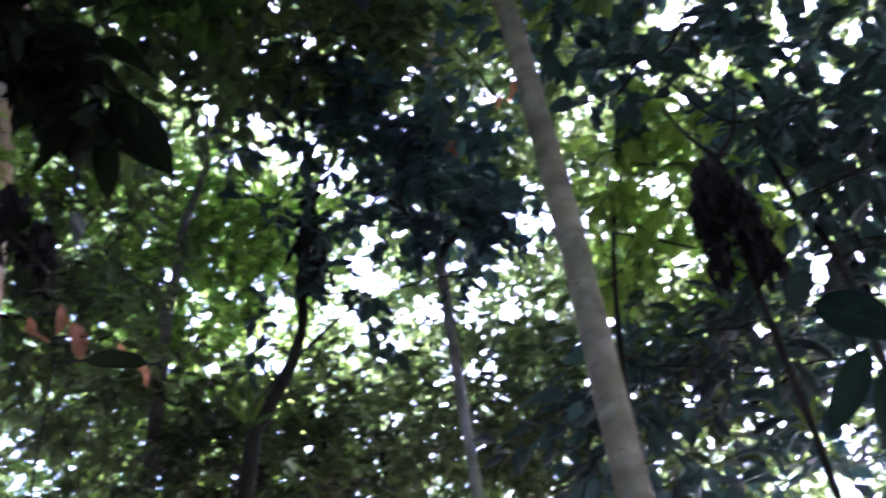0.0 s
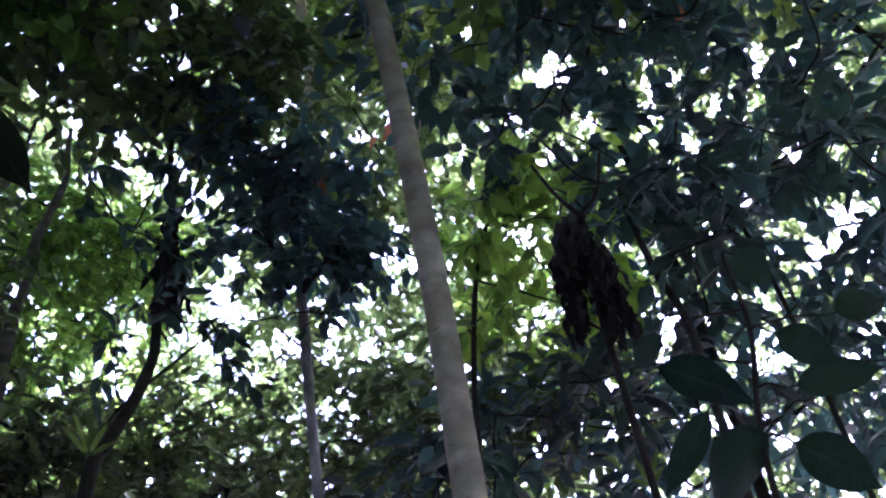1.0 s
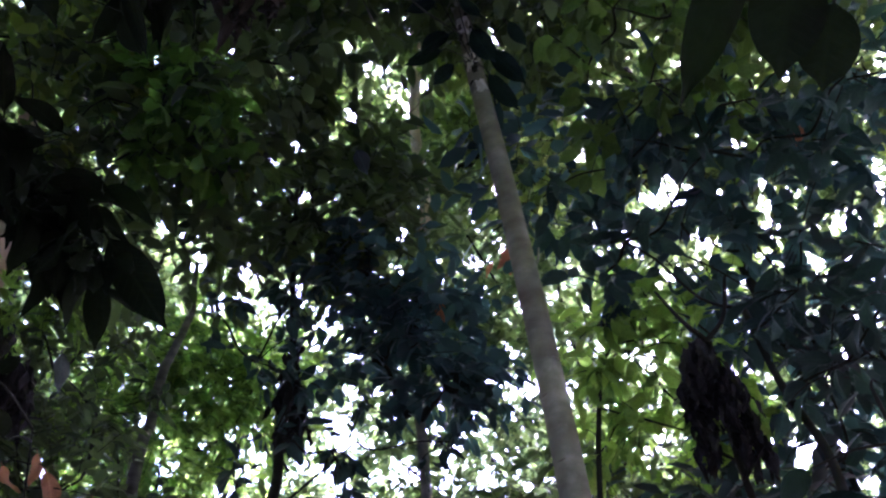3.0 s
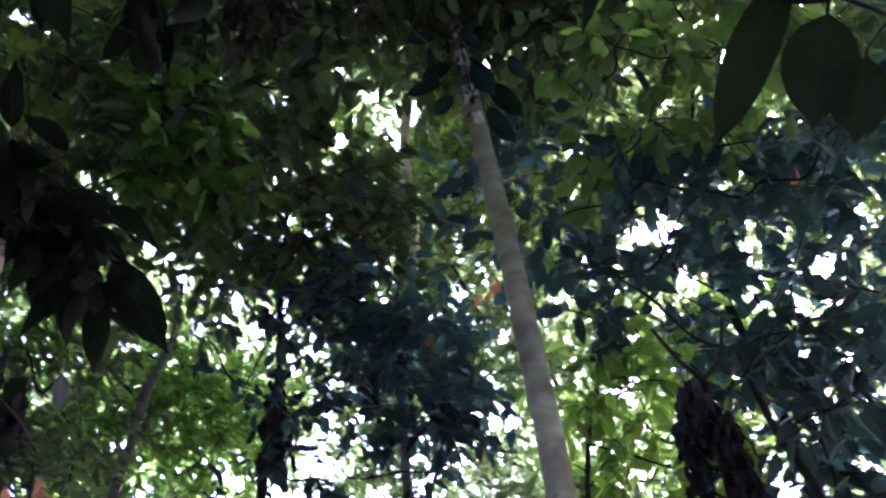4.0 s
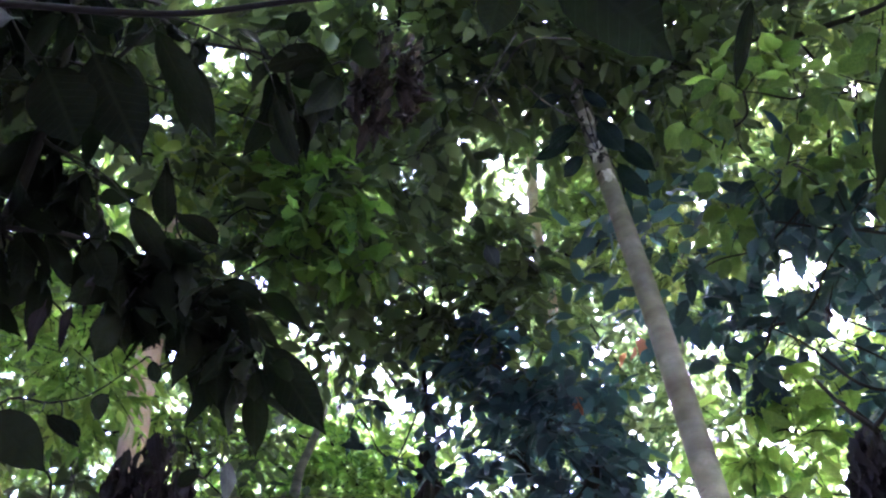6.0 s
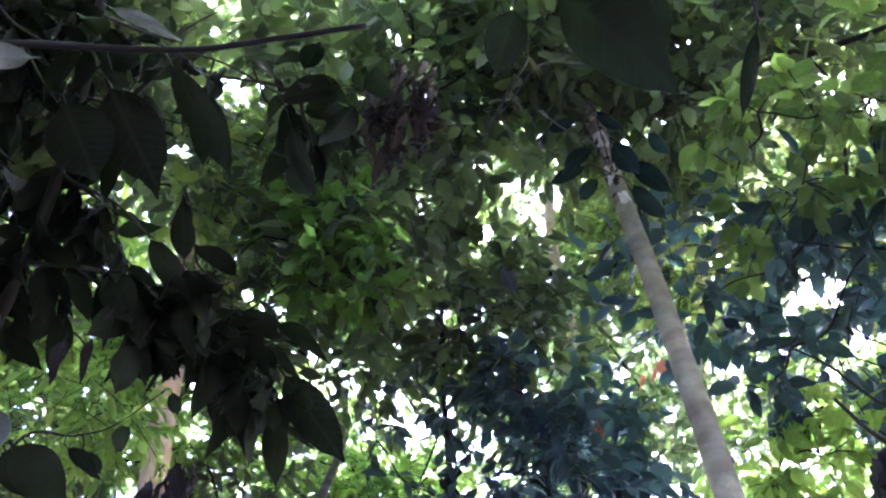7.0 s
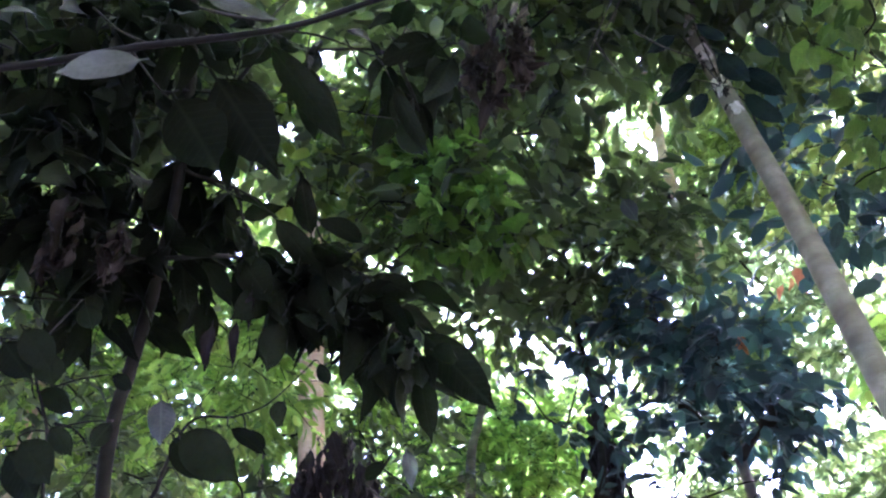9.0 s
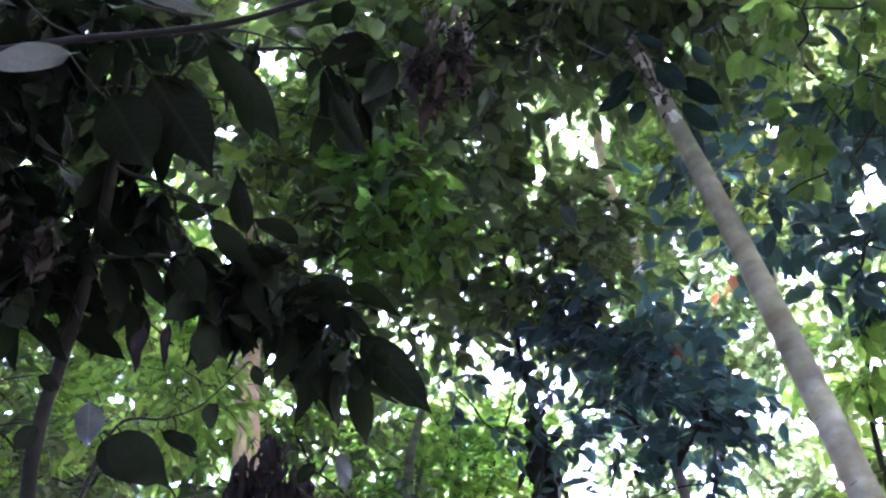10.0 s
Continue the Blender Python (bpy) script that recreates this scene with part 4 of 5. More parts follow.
# ---------------------------------------------------------------- broad-leaved trees near by
def build_broadleaf_trees():
    s = stem_spot
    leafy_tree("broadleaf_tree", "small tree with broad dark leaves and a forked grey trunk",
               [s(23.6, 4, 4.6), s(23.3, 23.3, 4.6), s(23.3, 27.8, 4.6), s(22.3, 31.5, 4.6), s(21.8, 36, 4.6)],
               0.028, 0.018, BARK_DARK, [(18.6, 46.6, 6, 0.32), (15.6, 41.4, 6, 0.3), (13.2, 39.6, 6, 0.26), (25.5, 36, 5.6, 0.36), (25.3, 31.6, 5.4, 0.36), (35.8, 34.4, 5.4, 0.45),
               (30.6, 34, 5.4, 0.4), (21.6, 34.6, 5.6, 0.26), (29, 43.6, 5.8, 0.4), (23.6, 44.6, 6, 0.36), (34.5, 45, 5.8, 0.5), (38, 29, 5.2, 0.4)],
               LEAF_BROAD_HAZE_SHADE, 0.21, 290, 23)
    leafy_tree("backlit_sapling", "sapling with broad yellow-green leaves glowing against the light",
               [s(9.2, 5, 5.2), s(9, 22, 5.2), s(11, 33, 5.2), s(14, 38, 5.2)],
               0.025, 0.012, BARK_DARK, [(14.8, 35.6, 6.2, 0.36), (11.8, 34.8, 6.2, 0.28), (16, 38, 6.2, 0.26), (20.4, 33.4, 6.2, 0.28), (20, 29.6, 6.2, 0.24), (12.6, 37.4, 6.2, 0.22), (13.4, 32, 6.2, 0.3), (16.6, 30.4, 6.2, 0.28), (11, 31, 6.2, 0.26), (18.4, 36.4, 6.2, 0.22)],
               LEAF_BROAD_LIGHT, 0.18, 290, 26, open_sky=False)
    leafy_tree("soft_leaf_tree", "tree with soft pale green rounded leaves",
               [s(50, 5, 4.0), s(49, 30, 4.0), s(43, 46, 4.0), s(36, 53, 4.0)],
               0.03, 0.011, BARK_DARK, [(24.7, 52, 6, 0.36), (20.6, 53.6, 6, 0.36), (29, 51.4, 6, 0.36), (21.4, 49.2, 6, 0.34), (17, 51.2, 6, 0.34), (33, 48.6, 6, 0.4), (34, 54, 6, 0.5), (16.4, 47, 6.4, 0.34), (26.4, 47.6, 6, 0.34)],
               LEAF_BROAD_SOFT, 0.18, 295, 30, hang=0.5, plump=1.5, other=LEAF_BROAD_MID)
    leafy_tree("lobed_leaf_tree", "tree with wide lobed light green leaves in an airy crown",
               [s(-28.7, 5, 5.4), s(-29.1, 30, 5.4), s(-29.4, 42, 5.4), s(-26.5, 48.5, 5.4)],
               0.022, 0.012, BARK_DARK, [(-17.2, 52.6, 6.6, 0.28), (-18.8, 50, 6.6, 0.36), (-15.6, 50.4, 6.6, 0.26), (-20.6, 52.4, 6.7, 0.24), (-20.8, 48.6, 6.7, 0.28), (-16.4, 48, 6.7, 0.28)],
               LEAF_LOBED, 0.17, 250, 29, hang=0.5, lobes=3, plump=1.6)
    leafy_tree("olive_leaf_tree", "tree with broad olive-green leaves, the light glinting between them",
               [s(-29.3, 5, 5.6), s(-29.5, 30, 5.6), s(-29.7, 42, 5.6), s(-29, 49, 5.6)],
               0.02, 0.012, BARK_DARK, [(-29, 53, 6.8, 0.32), (-24.6, 50.6, 6.8, 0.38), (-28.6, 48, 6.8, 0.28), (-23.6, 54, 6.8, 0.26), (-30.5, 55.6, 6.9, 0.3), (-31.2, 51.4, 6.9, 0.28), (-26.4, 55.4, 6.9, 0.26), (-12.6, 48.6, 6.8, 0.3)],
               LEAF_BROAD_MID, 0.15, 298, 33, hang=0.7, plump=1.3, other=LEAF_BROAD_OLIVE)
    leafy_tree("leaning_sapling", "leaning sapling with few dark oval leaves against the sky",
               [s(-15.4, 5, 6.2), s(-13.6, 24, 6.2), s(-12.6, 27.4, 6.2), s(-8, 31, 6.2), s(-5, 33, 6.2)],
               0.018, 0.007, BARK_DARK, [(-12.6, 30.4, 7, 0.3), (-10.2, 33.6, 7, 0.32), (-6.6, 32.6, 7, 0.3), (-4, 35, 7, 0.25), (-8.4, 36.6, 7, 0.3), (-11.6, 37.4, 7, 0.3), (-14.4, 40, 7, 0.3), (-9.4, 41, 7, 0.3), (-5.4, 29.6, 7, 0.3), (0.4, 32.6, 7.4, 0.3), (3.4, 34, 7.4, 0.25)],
               LEAF_BROAD_HAZE_SHADE, 0.17, 170, 81, hang=1.0, open_sky=False)
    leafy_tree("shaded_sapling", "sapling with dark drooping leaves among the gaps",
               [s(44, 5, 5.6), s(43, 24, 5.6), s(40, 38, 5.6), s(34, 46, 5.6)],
               0.022, 0.01, BARK_DARK, region(12, 40, 22, 46, 6.2, 0.42, 82, (8, 20.5, 27, 38.4)), LEAF_BROAD_HAZE_SHADE, 0.2, 298, 82, hang=0.9)


build_broadleaf_trees()

# ---------------------------------------------------------------- shrubs within reach
# each leaf: its stalk and its tip, by bearing, height angle and distance, and its width
LEFT_LEAVES = [
    (-23.1, 43.8, 4.42, -17.5, 38.8, 4.33, 0.218), (-26.1, 44.0, 4.43, -25.4, 39.6, 4.36, 0.150), (-27.6, 44.0, 4.43, -28.4, 40.3, 4.37, 0.135),
    (-33.4, 43.7, 4.34, -34.6, 41.0, 4.26, 0.123), (-33.5, 43.7, 4.45, -34.2, 40.9, 4.38, 0.111), (-33.3, 45.8, 4.45, -37.4, 43.2, 4.39, 0.145),
    (-34.1, 46.5, 4.45, -33.8, 43.6, 4.38, 0.140), (-27.0, 46.5, 4.43, -22.3, 45.3, 4.35, 0.135),
    (-43.0, 56.2, 4.46, -35.2, 51.6, 4.38, 0.314), (-45.7, 54.4, 4.47, -39.8, 51.0, 4.39, 0.290), (-24.9, 55.1, 4.43, -22.3, 52.8, 4.35, 0.116),
    (-46.6, 43.4, 4.48, -46.4, 41.7, 4.41, 0.097),
]
HANGING_LEAVES = [
    (-41.8, 56.3, 4.45, -34.9, 51.3, 4.38, 0.20), (-38.9, 58.6, 4.43, -29.3, 53.4, 4.36, 0.16), (-33.2, 43.9, 4.35, -34.5, 40.6, 4.28, 0.13),
    (-35.3, 49.4, 4.45, -30.0, 46.0, 4.38, 0.15), (-34.0, 57.8, 4.52, -29.5, 53.2, 4.45, 0.11), (-25.7, 57.4, 4.43, -22.0, 52.8, 4.36, 0.09),
    (-37.6, 47.0, 4.45, -33.8, 44.6, 4.38, 0.16),
]
LOW_LEAVES = [
    (-39.5, 37.3, 4.26, -34.9, 35.0, 4.19, 0.242), (-36.2, 37.8, 4.25, -33.3, 36.6, 4.18, 0.092), (-48.9, 39.9, 4.29, -47.4, 38.0, 4.22, 0.138),
    (-50.7, 40.7, 4.29, -47.7, 38.8, 4.22, 0.162), (-48.6, 35.4, 4.29, -45.8, 33.5, 4.22, 0.185), (-44.4, 39.4, 4.28, -42.4, 38.9, 4.21, 0.065),
]
SIDE_LEAVES = [
    (-51.5, 39.8, 4.39, -48.6, 38.0, 4.3, 0.142), (-48.5, 37.8, 4.38, -45.4, 37.3, 4.29, 0.099), (-47.1, 36.4, 4.38, -45.0, 34.9, 4.29, 0.104),
    (-49.1, 34.8, 4.39, -45.9, 32.6, 4.29, 0.189), (-47.2, 42.7, 4.38, -46.0, 41.2, 4.29, 0.118), (-43.3, 37.2, 4.37, -44.5, 35.4, 4.29, 0.095),
]
STALK_LEAVES = [
    (-38.7, 37.6, 4.36, -34.7, 35.1, 4.26, 0.165), (-39.6, 37.1, 4.36, -37.2, 34.5, 4.27, 0.142), (-34.9, 37.8, 4.34, -33.3, 36.6, 4.25, 0.080),
    (-32.4, 39.6, 4.34, -33.5, 37.7, 4.25, 0.085), (-30.4, 41.7, 4.33, -29.5, 40.2, 4.24, 0.071),
]
REACH_LEAVES = [
    (35.7, 54.9, 2.46, 22.7, 47.3, 2.43, 0.154), (36.2, 51.9, 2.46, 30.2, 46.2, 2.42, 0.179), (38.9, 51.4, 2.45, 30.3, 54.5, 2.43, 0.082),
    (36.9, 48.8, 2.45, 32.1, 44.7, 2.41, 0.151), (-3.8, 65.5, 1.91, 10.6, 59.2, 1.85, 0.177), (-7.4, 64.9, 1.91, -10.4, 60.8, 1.88, 0.084), (18.9, 60.5, 1.87, 13.5, 55.8, 1.84, 0.035),
    (4.1, 65.3, 1.9, 8.7, 60.6, 1.86, 0.167),
]
SEEDLING_LEAVES = [
    (-18.6, 28.8, 3.49, -23.5, 29.3, 3.41, 0.069), (-27.7, 35.3, 3.48, -26.4, 36.8, 3.41, 0.058), (-26.3, 32.3, 3.48, -27.1, 33.9, 3.41, 0.077),
]
CROWN_LEAVES = [
    (7.5, 55.0, 6.50, 9.2, 52.5, 6.42, 0.154),
    (8.5, 53.7, 6.50, 11.7, 51.1, 6.42, 0.141),
    (8.2, 52.5, 6.50, 10.1, 49.6, 6.42, 0.129),
    (5.9, 54.8, 6.35, 1.7, 54.1, 6.27, 0.125),
    (4.9, 54.0, 6.35, 0.7, 53.4, 6.27, 0.113),
    (5.7, 53.2, 6.35, 2.9, 52.1, 6.27, 0.101),
    (5.1, 56.6, 6.50, 1.3, 56.2, 6.42, 0.103),
    (11.1, 54.9, 6.50, 12.1, 53.0, 6.42, 0.116),
    (6.7, 56.8, 6.50, 8.9, 55.1, 6.42, 0.103),
]
CORNER_LEAVES = [
    (20.6, 25.8, 2.92, 26.4, 22.6, 2.87, 0.13), (23.6, 23.0, 2.92, 19.4, 18.7, 2.86, 0.105), (26.4, 20.9, 2.93, 20.9, 18.4, 2.87, 0.199),
    (26.7, 20.1, 2.93, 30.7, 16.4, 2.87, 0.167), (27.7, 22.5, 2.93, 33.2, 22.0, 2.87, 0.120), (27.9, 25.6, 2.92, 31.3, 22.9, 2.87, 0.127),
    (31.4, 25.3, 2.93, 34.8, 25.3, 2.87, 0.127), (22.3, 27.2, 2.92, 19.4, 25.8, 2.86, 0.096), (27.4, 30.2, 2.92, 29.6, 27.9, 2.87, 0.112),
]


def set_leaves(shrub, rows, arm, mat, seed):
    """Leaves of a shrub, each on a short twig from the nearest point of its arm."""
    rs = random.Random(seed)
    shapes = leaf_set(mat)
    arm = smooth_line(arm, 8)
    for a0, e0, d0, a1, e1, d1, width in rows:
        base, tip = spot(a0, e0, d0), spot(a1, e1, d1)
        root = min(arm, key=lambda q: (q - base).length)
        if (root - base).length > 0.03:
            stem("twig", [root, root.lerp(base, 0.5) + Vector((0, 0, 0.015)), base], 0.005, 0.003, BARK_DARK, shrub, 5, 4, seed=seed)
        hang_leaf(shrub, shapes[rs.randrange(3)], base, tip, (base - EYE).normalized() + Vector((rs.gauss(0, 0.25), rs.gauss(0, 0.25), 0.3)), width)


def build_shrubs():
    p = spot
    line = [p(-41.8, 24.9, 4.67), p(-43.0, 35.9, 4.67), p(-42.8, 40.4, 4.67), p(-42.6, 45.6, 4.66), p(-43.0, 50.8, 4.66), p(-44.4, 56.1, 4.66), p(-47.1, 61.1, 4.66)]
    shrub = leafy_tree("overhanging_shrub", "shrub with drooping glossy leaves coloured shade-dark on a shade-brown stem", line, 0.036, 0.02, BARK_SHADE,
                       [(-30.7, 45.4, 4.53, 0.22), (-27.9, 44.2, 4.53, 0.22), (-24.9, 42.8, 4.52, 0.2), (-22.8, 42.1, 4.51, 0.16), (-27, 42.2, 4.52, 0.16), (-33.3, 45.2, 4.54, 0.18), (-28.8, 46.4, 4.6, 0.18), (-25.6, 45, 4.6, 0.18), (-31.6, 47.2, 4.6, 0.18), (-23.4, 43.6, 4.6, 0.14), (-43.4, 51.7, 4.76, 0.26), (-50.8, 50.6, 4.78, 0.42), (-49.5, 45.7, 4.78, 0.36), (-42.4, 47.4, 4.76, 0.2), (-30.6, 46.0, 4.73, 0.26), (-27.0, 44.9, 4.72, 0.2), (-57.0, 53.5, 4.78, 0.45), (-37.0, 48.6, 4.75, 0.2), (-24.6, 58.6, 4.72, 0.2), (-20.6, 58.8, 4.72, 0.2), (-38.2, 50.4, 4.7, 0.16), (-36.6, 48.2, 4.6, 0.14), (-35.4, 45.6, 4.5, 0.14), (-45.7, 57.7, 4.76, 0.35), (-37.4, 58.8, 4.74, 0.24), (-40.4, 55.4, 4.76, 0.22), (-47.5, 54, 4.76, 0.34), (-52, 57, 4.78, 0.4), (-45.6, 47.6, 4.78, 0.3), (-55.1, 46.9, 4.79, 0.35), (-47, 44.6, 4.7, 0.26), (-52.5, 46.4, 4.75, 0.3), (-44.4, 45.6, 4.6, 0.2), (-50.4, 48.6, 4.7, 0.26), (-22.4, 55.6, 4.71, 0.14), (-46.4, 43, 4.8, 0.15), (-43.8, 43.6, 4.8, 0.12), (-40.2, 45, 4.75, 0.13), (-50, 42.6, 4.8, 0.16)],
                       LEAF_BROAD_SILHOUETTE, 0.28, 470, 51, hang=1.3, category="shrub")
    arm = [p(-42.5, 45.9, 4.56), p(-38.0, 46.7, 4.55), p(-32.6, 46.2, 4.54), p(-27.1, 44.3, 4.52), p(-23.6, 43.1, 4.51)]
    stem("branch", arm, 0.011, 0.005, BARK_DARK, shrub, 8, 6)
    set_leaves(shrub, LEFT_LEAVES[:8], arm, LEAF_BROAD_SILHOUETTE, 3)
    set_leaves(shrub, LEFT_LEAVES[8:], line, LEAF_BROAD_SILHOUETTE, 4)
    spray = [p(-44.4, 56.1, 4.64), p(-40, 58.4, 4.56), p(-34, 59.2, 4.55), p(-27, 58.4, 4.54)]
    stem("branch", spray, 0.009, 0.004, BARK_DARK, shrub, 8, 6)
    set_leaves(shrub, HANGING_LEAVES, spray + arm, LEAF_BROAD_SILHOUETTE, 10)
    twig = [p(-52.3, 41.8, 4.69), p(-48.1, 42.6, 4.68), p(-43.7, 43.5, 4.67), p(-42.7, 44.6, 4.66)]
    stem("branch", twig, 0.004, 0.007, BARK_DARK, shrub, 8, 6)
    low = [p(-41.1, 27.2, 4.37), p(-39.8, 34.1, 4.37), p(-38.6, 37.7, 4.36), p(-35.8, 38.3, 4.35)]
    bush = anchor("understorey_bush", Vector((low[0].x, low[0].y, -0.1)), "low bush with dark oval leaves", "shrub")
    stem("stem", [Vector((low[0].x, low[0].y, -0.1))] + low, 0.012, 0.005, BARK_DARK, bush, 8, 6)
    set_leaves(bush, LOW_LEAVES[:2] + STALK_LEAVES, low + [p(-33.6, 39.2, 4.34), p(-31, 41.4, 4.33)], LEAF_BROAD_SILHOUETTE, 5)
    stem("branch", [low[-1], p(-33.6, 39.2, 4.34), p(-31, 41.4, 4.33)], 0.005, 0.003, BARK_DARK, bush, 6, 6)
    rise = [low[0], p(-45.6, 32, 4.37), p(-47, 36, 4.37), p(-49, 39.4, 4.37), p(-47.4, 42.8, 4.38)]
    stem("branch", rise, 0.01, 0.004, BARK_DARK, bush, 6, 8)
    set_leaves(bush, LOW_LEAVES[2:] + SIDE_LEAVES, rise, LEAF_BROAD_SILHOUETTE, 8)
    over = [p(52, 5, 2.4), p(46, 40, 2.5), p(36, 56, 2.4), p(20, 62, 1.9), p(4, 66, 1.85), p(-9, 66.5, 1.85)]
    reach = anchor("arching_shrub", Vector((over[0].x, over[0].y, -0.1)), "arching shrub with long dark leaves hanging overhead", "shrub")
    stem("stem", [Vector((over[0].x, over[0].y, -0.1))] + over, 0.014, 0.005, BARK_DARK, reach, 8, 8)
    set_leaves(reach, REACH_LEAVES, over, LEAF_BROAD_SILHOUETTE, 6)
    side = [p(25, 2, 2.9), p(25, 15, 2.9), p(25.6, 21, 2.95), p(27, 26, 2.95), p(27, 30, 2.95)]
    corner = anchor("large_leaf_bush", Vector((side[0].x, side[0].y, -0.1)), "bush with very large dark rounded leaves", "shrub")
    stem("stem", [Vector((side[0].x, side[0].y, -0.1))] + side, 0.014, 0.006, BARK_DARK, corner, 8, 6)
    set_leaves(PALE_TREE, CROWN_LEAVES, [stem_spot(7.2, 53, 4.3), stem_spot(7.0, 55, 4.3), stem_spot(6.4, 59, 4.3)], LEAF_BROAD_DEEP_SHADE, 12)
    set_leaves(corner, CORNER_LEAVES, side, LEAF_BROAD_DEEP_SHADE, 7)


build_shrubs()


# ---------------------------------------------------------------- bright shoots low in the thicket
def build_shoots():
    """Young shoots with a tuft of narrow fresh leaves on a thin stem."""
    blade = broad_leaf_mesh("leaf", LEAF_BROAD_SOFT, 0.26, 0.3, 0.02, seed=31)
    for top, tips in (((-13.6, 25.5, 6.4), ((-15.2, 27.4), (-14.6, 28.2), (-13.5, 28.2), (-12.6, 27.5), (-12.0, 26.5))), ((18.4, 20.0, 5.8), ((17.9, 21.8), (18.6, 22.3), (19.3, 22.0), (19.5, 21.1), (17.3, 20.8)))):
        tip = spot(*top)
        foot = Vector((tip.x, tip.y, -0.1))
        shoot = anchor("fern_shoot", foot, "young shoot with a tuft of narrow fresh green leaves", "plant", "fresh shoots")
        stem("stem", [foot, foot.lerp(tip, 0.5) + Vector((0.03, 0.02, 0)), tip], 0.009, 0.005, BARK_DARK, shoot, 6, 6)
        for az, el in tips:
            hang_leaf(shoot, blade, tip, spot(az, el, top[2] - 0.06), (tip - EYE).normalized() + Vector((0, 0, 0.4)), 0.05)


build_shoots()


# ---------------------------------------------------------------- dead wood and dead leaves
def dead_bundle(label, lobes, leaf, count, seed, mat, thick=0.016):
    """Dead leaves hanging in ragged lobes (top, bottom, half width), each leaf a piece of its own."""
    rs = random.Random(seed)
    bundle = anchor("dead_leaf_bundle", Vector(lobes[0][0]), label, "dead leaves")
    shapes = [broad_leaf_mesh("dead_leaf", mat, wide=w, curl=c, wave=0.07, seed=k) for k, (w, c) in enumerate(((0.2, 0.3), (0.28, 0.5), (0.14, 0.12), (0.32, 0.7)))]
    for top, bottom, half in lobes:
        top, bottom = Vector(top), Vector(bottom)
        core = [top, top.lerp(bottom, 0.3) + Vector((rs.uniform(-1, 1), rs.uniform(-1, 1), 0)) * half * 0.4, top.lerp(bottom, 0.7)]
        stem("stalk", core, thick, thick * 0.4, BARK_DARK, bundle, 6, 5, rough=0.2, seed=seed)
        for k in range(count // len(lobes)):
            t = rs.uniform(-0.02, 0.72)
            a = rs.uniform(0, 6.28)
            r = half * rs.uniform(0.2, 1.0)
            base = top.lerp(bottom, t) + Vector((math.cos(a), math.sin(a), 0)) * r * 0.7
            out = Vector((math.cos(a) * 0.5 * rs.random() + rs.gauss(0, 0.15), math.sin(a) * 0.5 * rs.random() + rs.gauss(0, 0.15), -1))
            hang_leaf(bundle, shapes[rs.randrange(4)], base, base + out.normalized() * leaf * rs.uniform(0.6, 1.3), (math.cos(a), math.sin(a), 0.3), name="dead_leaf")
    return bundle


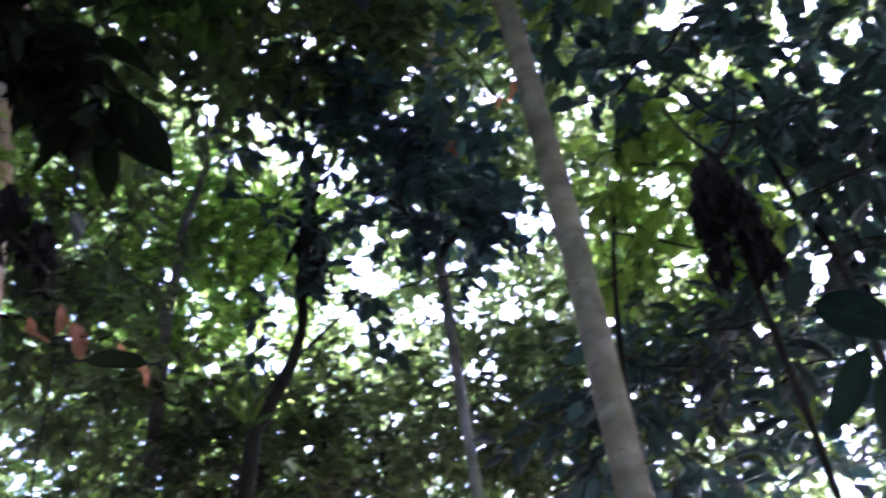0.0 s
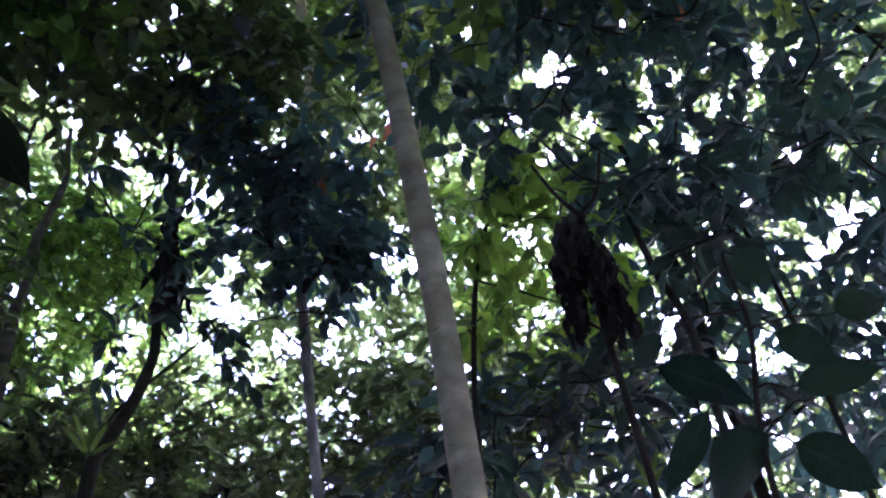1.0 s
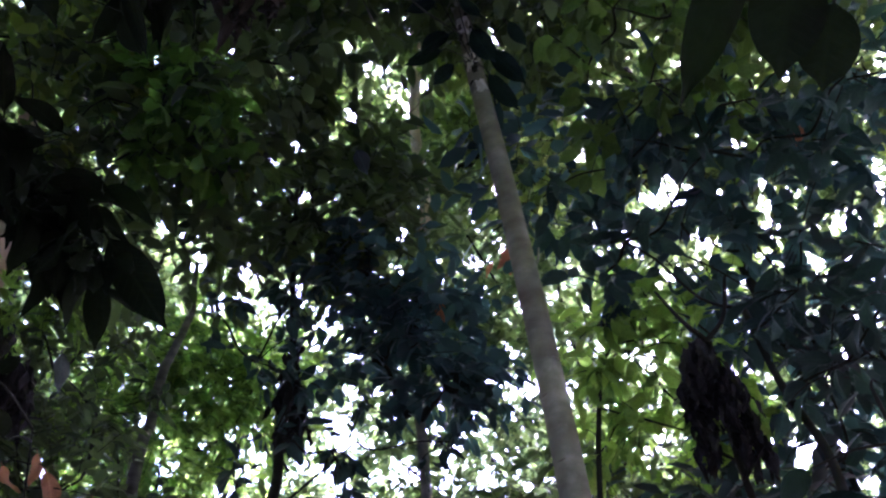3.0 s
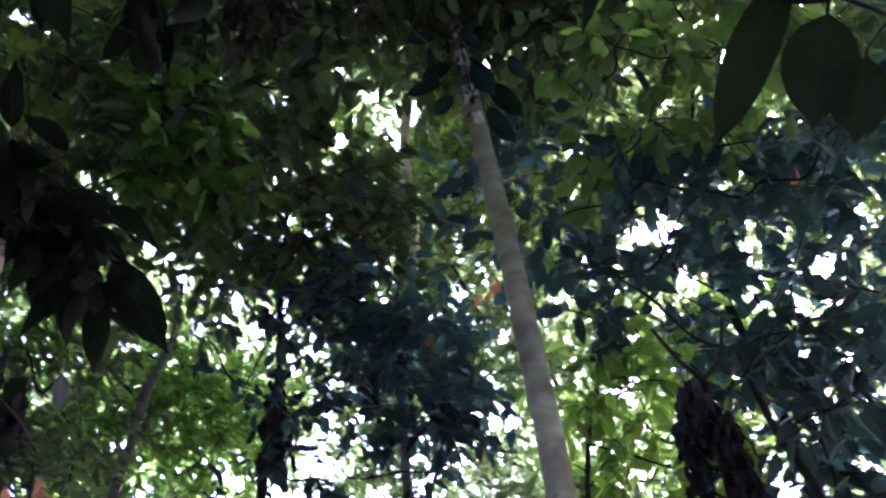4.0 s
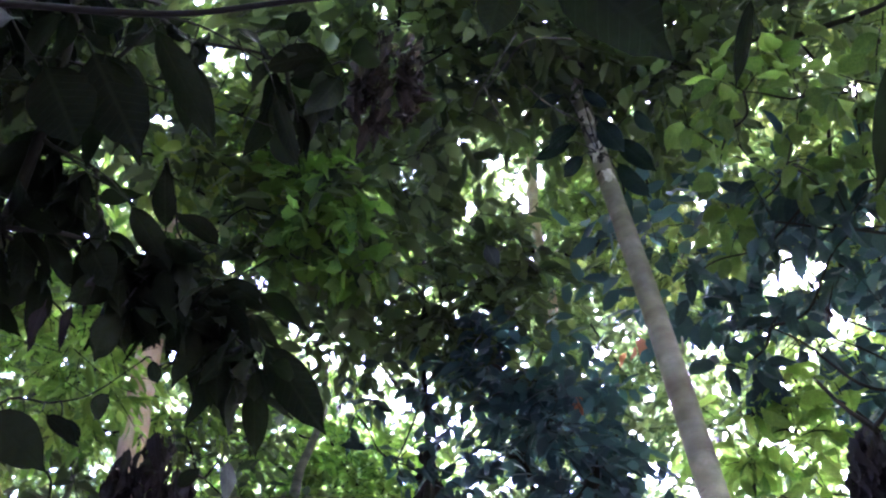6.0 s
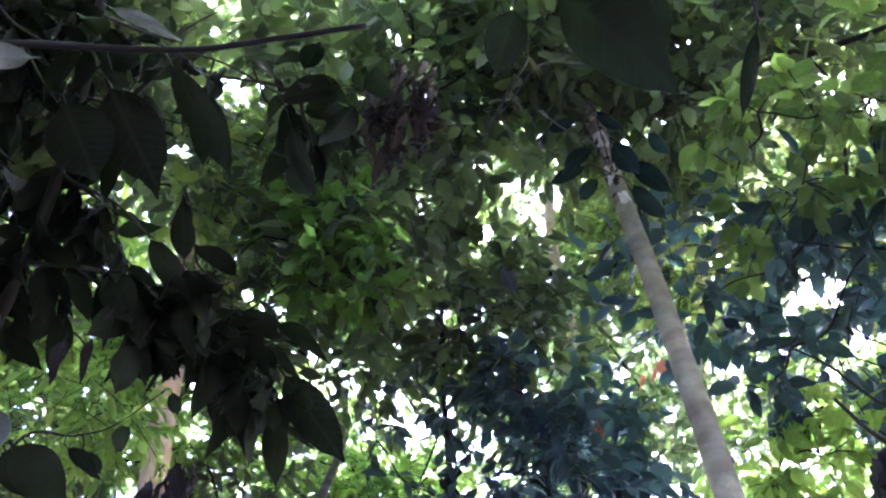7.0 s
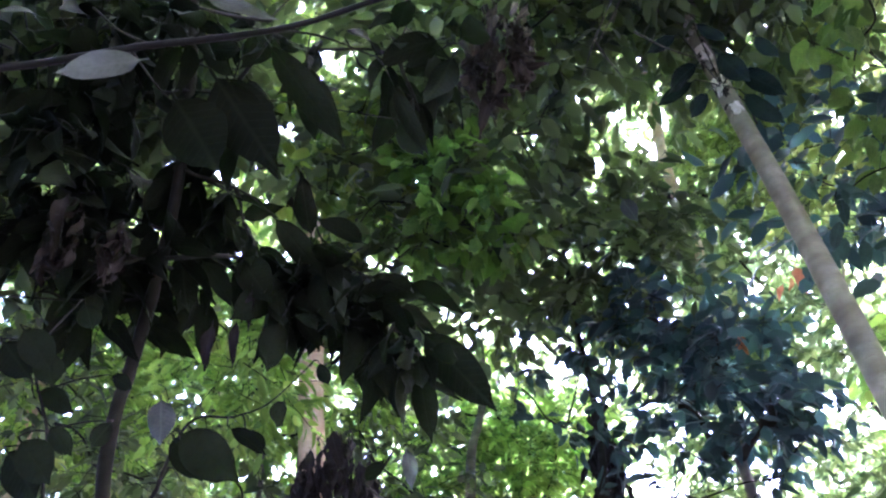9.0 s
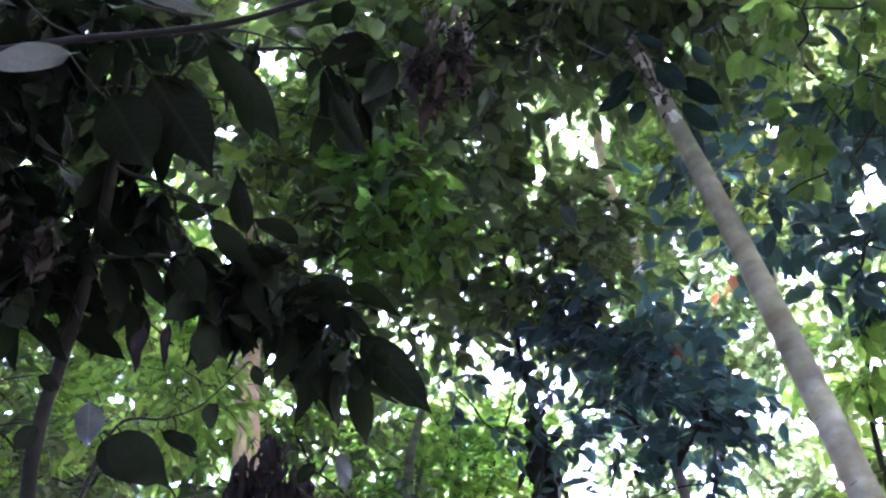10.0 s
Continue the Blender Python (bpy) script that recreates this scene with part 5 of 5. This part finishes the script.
def build_dead_things():
    p = spot
    fork = dead_bundle("dark shaggy bundle of dead leaves hanging below a branch fork",
                       [(p(17.6, 34.9, 5.0), p(16.9, 28.4, 5.0), 0.075), (p(18.8, 34.4, 5.05), p(19.0, 26.4, 5.05), 0.075), (p(17.0, 33.6, 5.1), p(16.9, 28, 5.1), 0.075), (p(19.5, 33, 5.1), p(20.2, 27.2, 5.1), 0.07), (p(18.2, 35.2, 5.05), p(18.0, 32, 5.05), 0.1)],
                       0.16, 270, 61, LEAF_BLACKENED, 0.03)
    stem("branch", [p(18.9, 35, 5.0), p(17.7, 36.5, 5.0), p(16.6, 38.4, 5.0)], 0.014, 0.008, BARK_DARK, fork, 8, 6)
    stem("branch", [p(18.9, 35, 5.0), p(20.4, 36, 5.0), p(21.4, 38, 5.0)], 0.014, 0.008, BARK_DARK, fork, 8, 6)
    dead_bundle("brown mass of withered leaves hanging high in the crown",
                [(p(-14.0, 61.0, 5.5), p(-14.8, 54.4, 5.5), 0.09), (p(-11.2, 60.8, 5.5), p(-11.2, 55.2, 5.5), 0.09), (p(-15.6, 59.6, 5.55), p(-16.6, 56.2, 5.55), 0.08)], 0.19, 150, 62, LEAF_DEAD, 0.01)
    dead_bundle("dark clump of dry leaves caught on a stem",
                [(p(-28.3, 38, 5.0), p(-28.6, 33.6, 5.0), 0.13), (p(-26.6, 36.4, 5.0), p(-26, 33.4, 5.0), 0.1), (p(-30, 36.6, 5.05), p(-30, 33.2, 5.05), 0.1)], 0.17, 150, 63, LEAF_BLACKENED, 0.01)
    dead_bundle("shaggy dark sheath of dead leaves round a thin trunk",
                [(p(-9.2, 38.6, 7.7), p(-9.3, 34.4, 7.7), 0.07), (p(-9.6, 36.4, 7.6), p(-9.7, 32.4, 7.6), 0.09), (p(-8.8, 36.8, 7.6), p(-8.9, 33, 7.6), 0.07)], 0.24, 90, 64, LEAF_BLACKENED, 0.01)
    dead_bundle("withered brown leaves drooping among dark ones",
                [(p(-50, 47.6, 4.45), p(-50.6, 43.4, 4.45), 0.09), (p(-46.2, 47.2, 4.45), p(-46.4, 44.2, 4.45), 0.07)], 0.16, 60, 65, LEAF_WITHERED, 0.008)
    pole = [p(18.5, 5, 4.9), p(18.6, 19.4, 5.0), p(18.5, 24.9, 5.0), p(18.4, 29, 5.05), p(18.9, 35.2, 5.05)]
    sap = anchor("dead_sapling", Vector((pole[0].x, pole[0].y, -0.1)), "thin dark bare sapling stem", "tree")
    stem("trunk", [Vector((pole[0].x, pole[0].y, -0.1))] + pole, 0.024, 0.016, BARK_DARK, sap, 10, 6)

    bough = [p(-63.5, 50.1, 4.1), p(-59.3, 52.0, 4.09), p(-55.7, 53.6, 4.08), p(-49.8, 56.0, 4.06), p(-43.7, 57.7, 4.05), p(-36.4, 59.4, 4.04), p(-28.9, 61.2, 4.03), p(-19.2, 62.8, 4.01)]
    limb = anchor("overhead_bough", Vector(bough[0]), "thin shade-black bough crossing overhead with bare side twigs", "branch")
    stem("bough", bough, 0.016, 0.011, BARK_BOUGH_SHADE, limb, 10, 8)
    stem("side_branch", [p(-46.1, 58.9, 4.06), p(-42.1, 59.1, 4.05), p(-38.7, 59.4, 4.04)], 0.006, 0.01, BARK_DARK, limb, 8, 6)
    for j, side in enumerate(([p(-50.5, 55.6, 4.08), p(-47.7, 54.5, 4.1), p(-45.9, 53.9, 4.1)], [p(-54.9, 56.8, 4.13), p(-51.9, 56.3, 4.12), p(-48.4, 56.3, 4.07)], [p(-39.2, 59.2, 4.05), p(-37.8, 60.4, 4.09), p(-35.7, 61.6, 4.09)])):
        stem("side_branch", side, 0.005, 0.003, BARK_DARK, limb, 6, 6, seed=j)
    grey = broad_leaf_mesh("dry_leaf", LEAF_GREY, 0.45, 0.15, 0.05, seed=4)
    for a, b, w in ((p(-49.0, 55.5, 3.97), p(-55.8, 53.0, 3.98), 0.1), (p(-46.6, 59.4, 3.96), p(-38.3, 59.6, 3.94), 0.05), (p(-40.8, 38.9, 4.3), p(-40.1, 36.3, 4.26), 0.11), (p(-4.0, 49.2, 7.0), p(-3.0, 47.6, 6.95), 0.11), (p(-24.2, 37.3, 4.18), p(-23.7, 34.8, 4.1), 0.06)):
        dry = anchor("dry_leaf", a, "grey dry leaf caught among the twigs", "leaf", "dry leaves")
        hang_leaf(dry, grey, a, b, (a - EYE).normalized() + Vector((0.2, 0.1, 0.5)), w, name="blade")

    curled = broad_leaf_mesh("dead_leaf", LEAF_BLACKENED, 0.3, 0.3, 0.08, seed=12)
    for a, b, w in (((-38.2, 43.2, 4.4), (-38.6, 40.6, 4.36), 0.08), ((-36.6, 43.6, 4.4), (-36.6, 41.0, 4.36), 0.06), ((-35.8, 45.4, 4.4), (-35.9, 43.0, 4.36), 0.05)):
        dead = anchor("hanging_dead_leaf", p(*a), "curled dark brown dead leaf hanging from a twig", "leaf", "curled dead leaves")
        hang_leaf(dead, curled, p(*a), p(*b), (0.4, -0.8, 0.3), w, name="blade")

    red = broad_leaf_mesh("withered_leaf", LEAF_ORANGE, 0.5, 0.3, 0.05, seed=9)
    far = [((6.9, 42.7, 7.4), (7.3, 41.3, 7.3), 0.12), ((5.9, 42, 7.9), (5.0, 41.3, 7.9), 0.045), ((1.5, 40.2, 7.1), (1.5, 39.3, 7.0), 0.07),
           ((6.6, 42.2, 7.9), (6.2, 41.4, 7.9), 0.04), ((30.2, 43.9, 6), (29.4, 42.9, 6), 0.05)]
    near = [((-26.2, 31.2, 3.5), (-25.7, 29.6, 3.5), 0.05), ((-24.4, 32, 3.5), (-24, 30.1, 3.5), 0.04), ((-23.8, 31.2, 3.5), (-22.5, 28.9, 3.5), 0.058),
            ((-19.8, 28.9, 3.5), (-18.6, 27.9, 3.5), 0.05), ((-20.9, 30, 3.5), (-20.3, 29, 3.5), 0.03)]
    shoot = [p(-25.4, 3, 3.5), p(-25.2, 20, 3.5), p(-24.6, 28, 3.52), p(-24.9, 33, 3.52)]
    seedling = anchor("seedling", Vector((shoot[0].x, shoot[0].y, -0.1)), "thin seedling with dark leaves and withered orange ones", "shrub")
    stem("stem", [Vector((shoot[0].x, shoot[0].y, -0.1))] + shoot, 0.007, 0.003, BARK_DARK, seedling, 6, 6)
    set_leaves(seedling, SEEDLING_LEAVES, shoot, LEAF_BROAD_SILHOUETTE, 9)
    for k, (a, b, w) in enumerate(near):
        root = min(smooth_line(shoot, 8), key=lambda q: (q - p(*a)).length)
        stem("twig", [root, root.lerp(p(*a), 0.5) + Vector((0, 0, 0.01)), p(*a)], 0.003, 0.002, BARK_DARK, seedling, 5, 4, seed=k)
    rust = broad_leaf_mesh("withered_leaf", LEAF_RUST, 0.46, 0.55, 0.09, seed=15)
    for k, (a, b, w) in enumerate(far + near):
        dead = anchor("withered_leaf", p(*a), "withered orange leaf hanging among green ones", "leaf", "withered orange leaves")
        turn = Vector((0.1 + 0.5 * math.sin(2.3 * k), -0.8, 0.5 + 0.3 * math.cos(1.7 * k)))
        hang_leaf(dead, red if k < len(far) else rust, p(*a), p(*b), turn, w, name="blade")


build_dead_things()
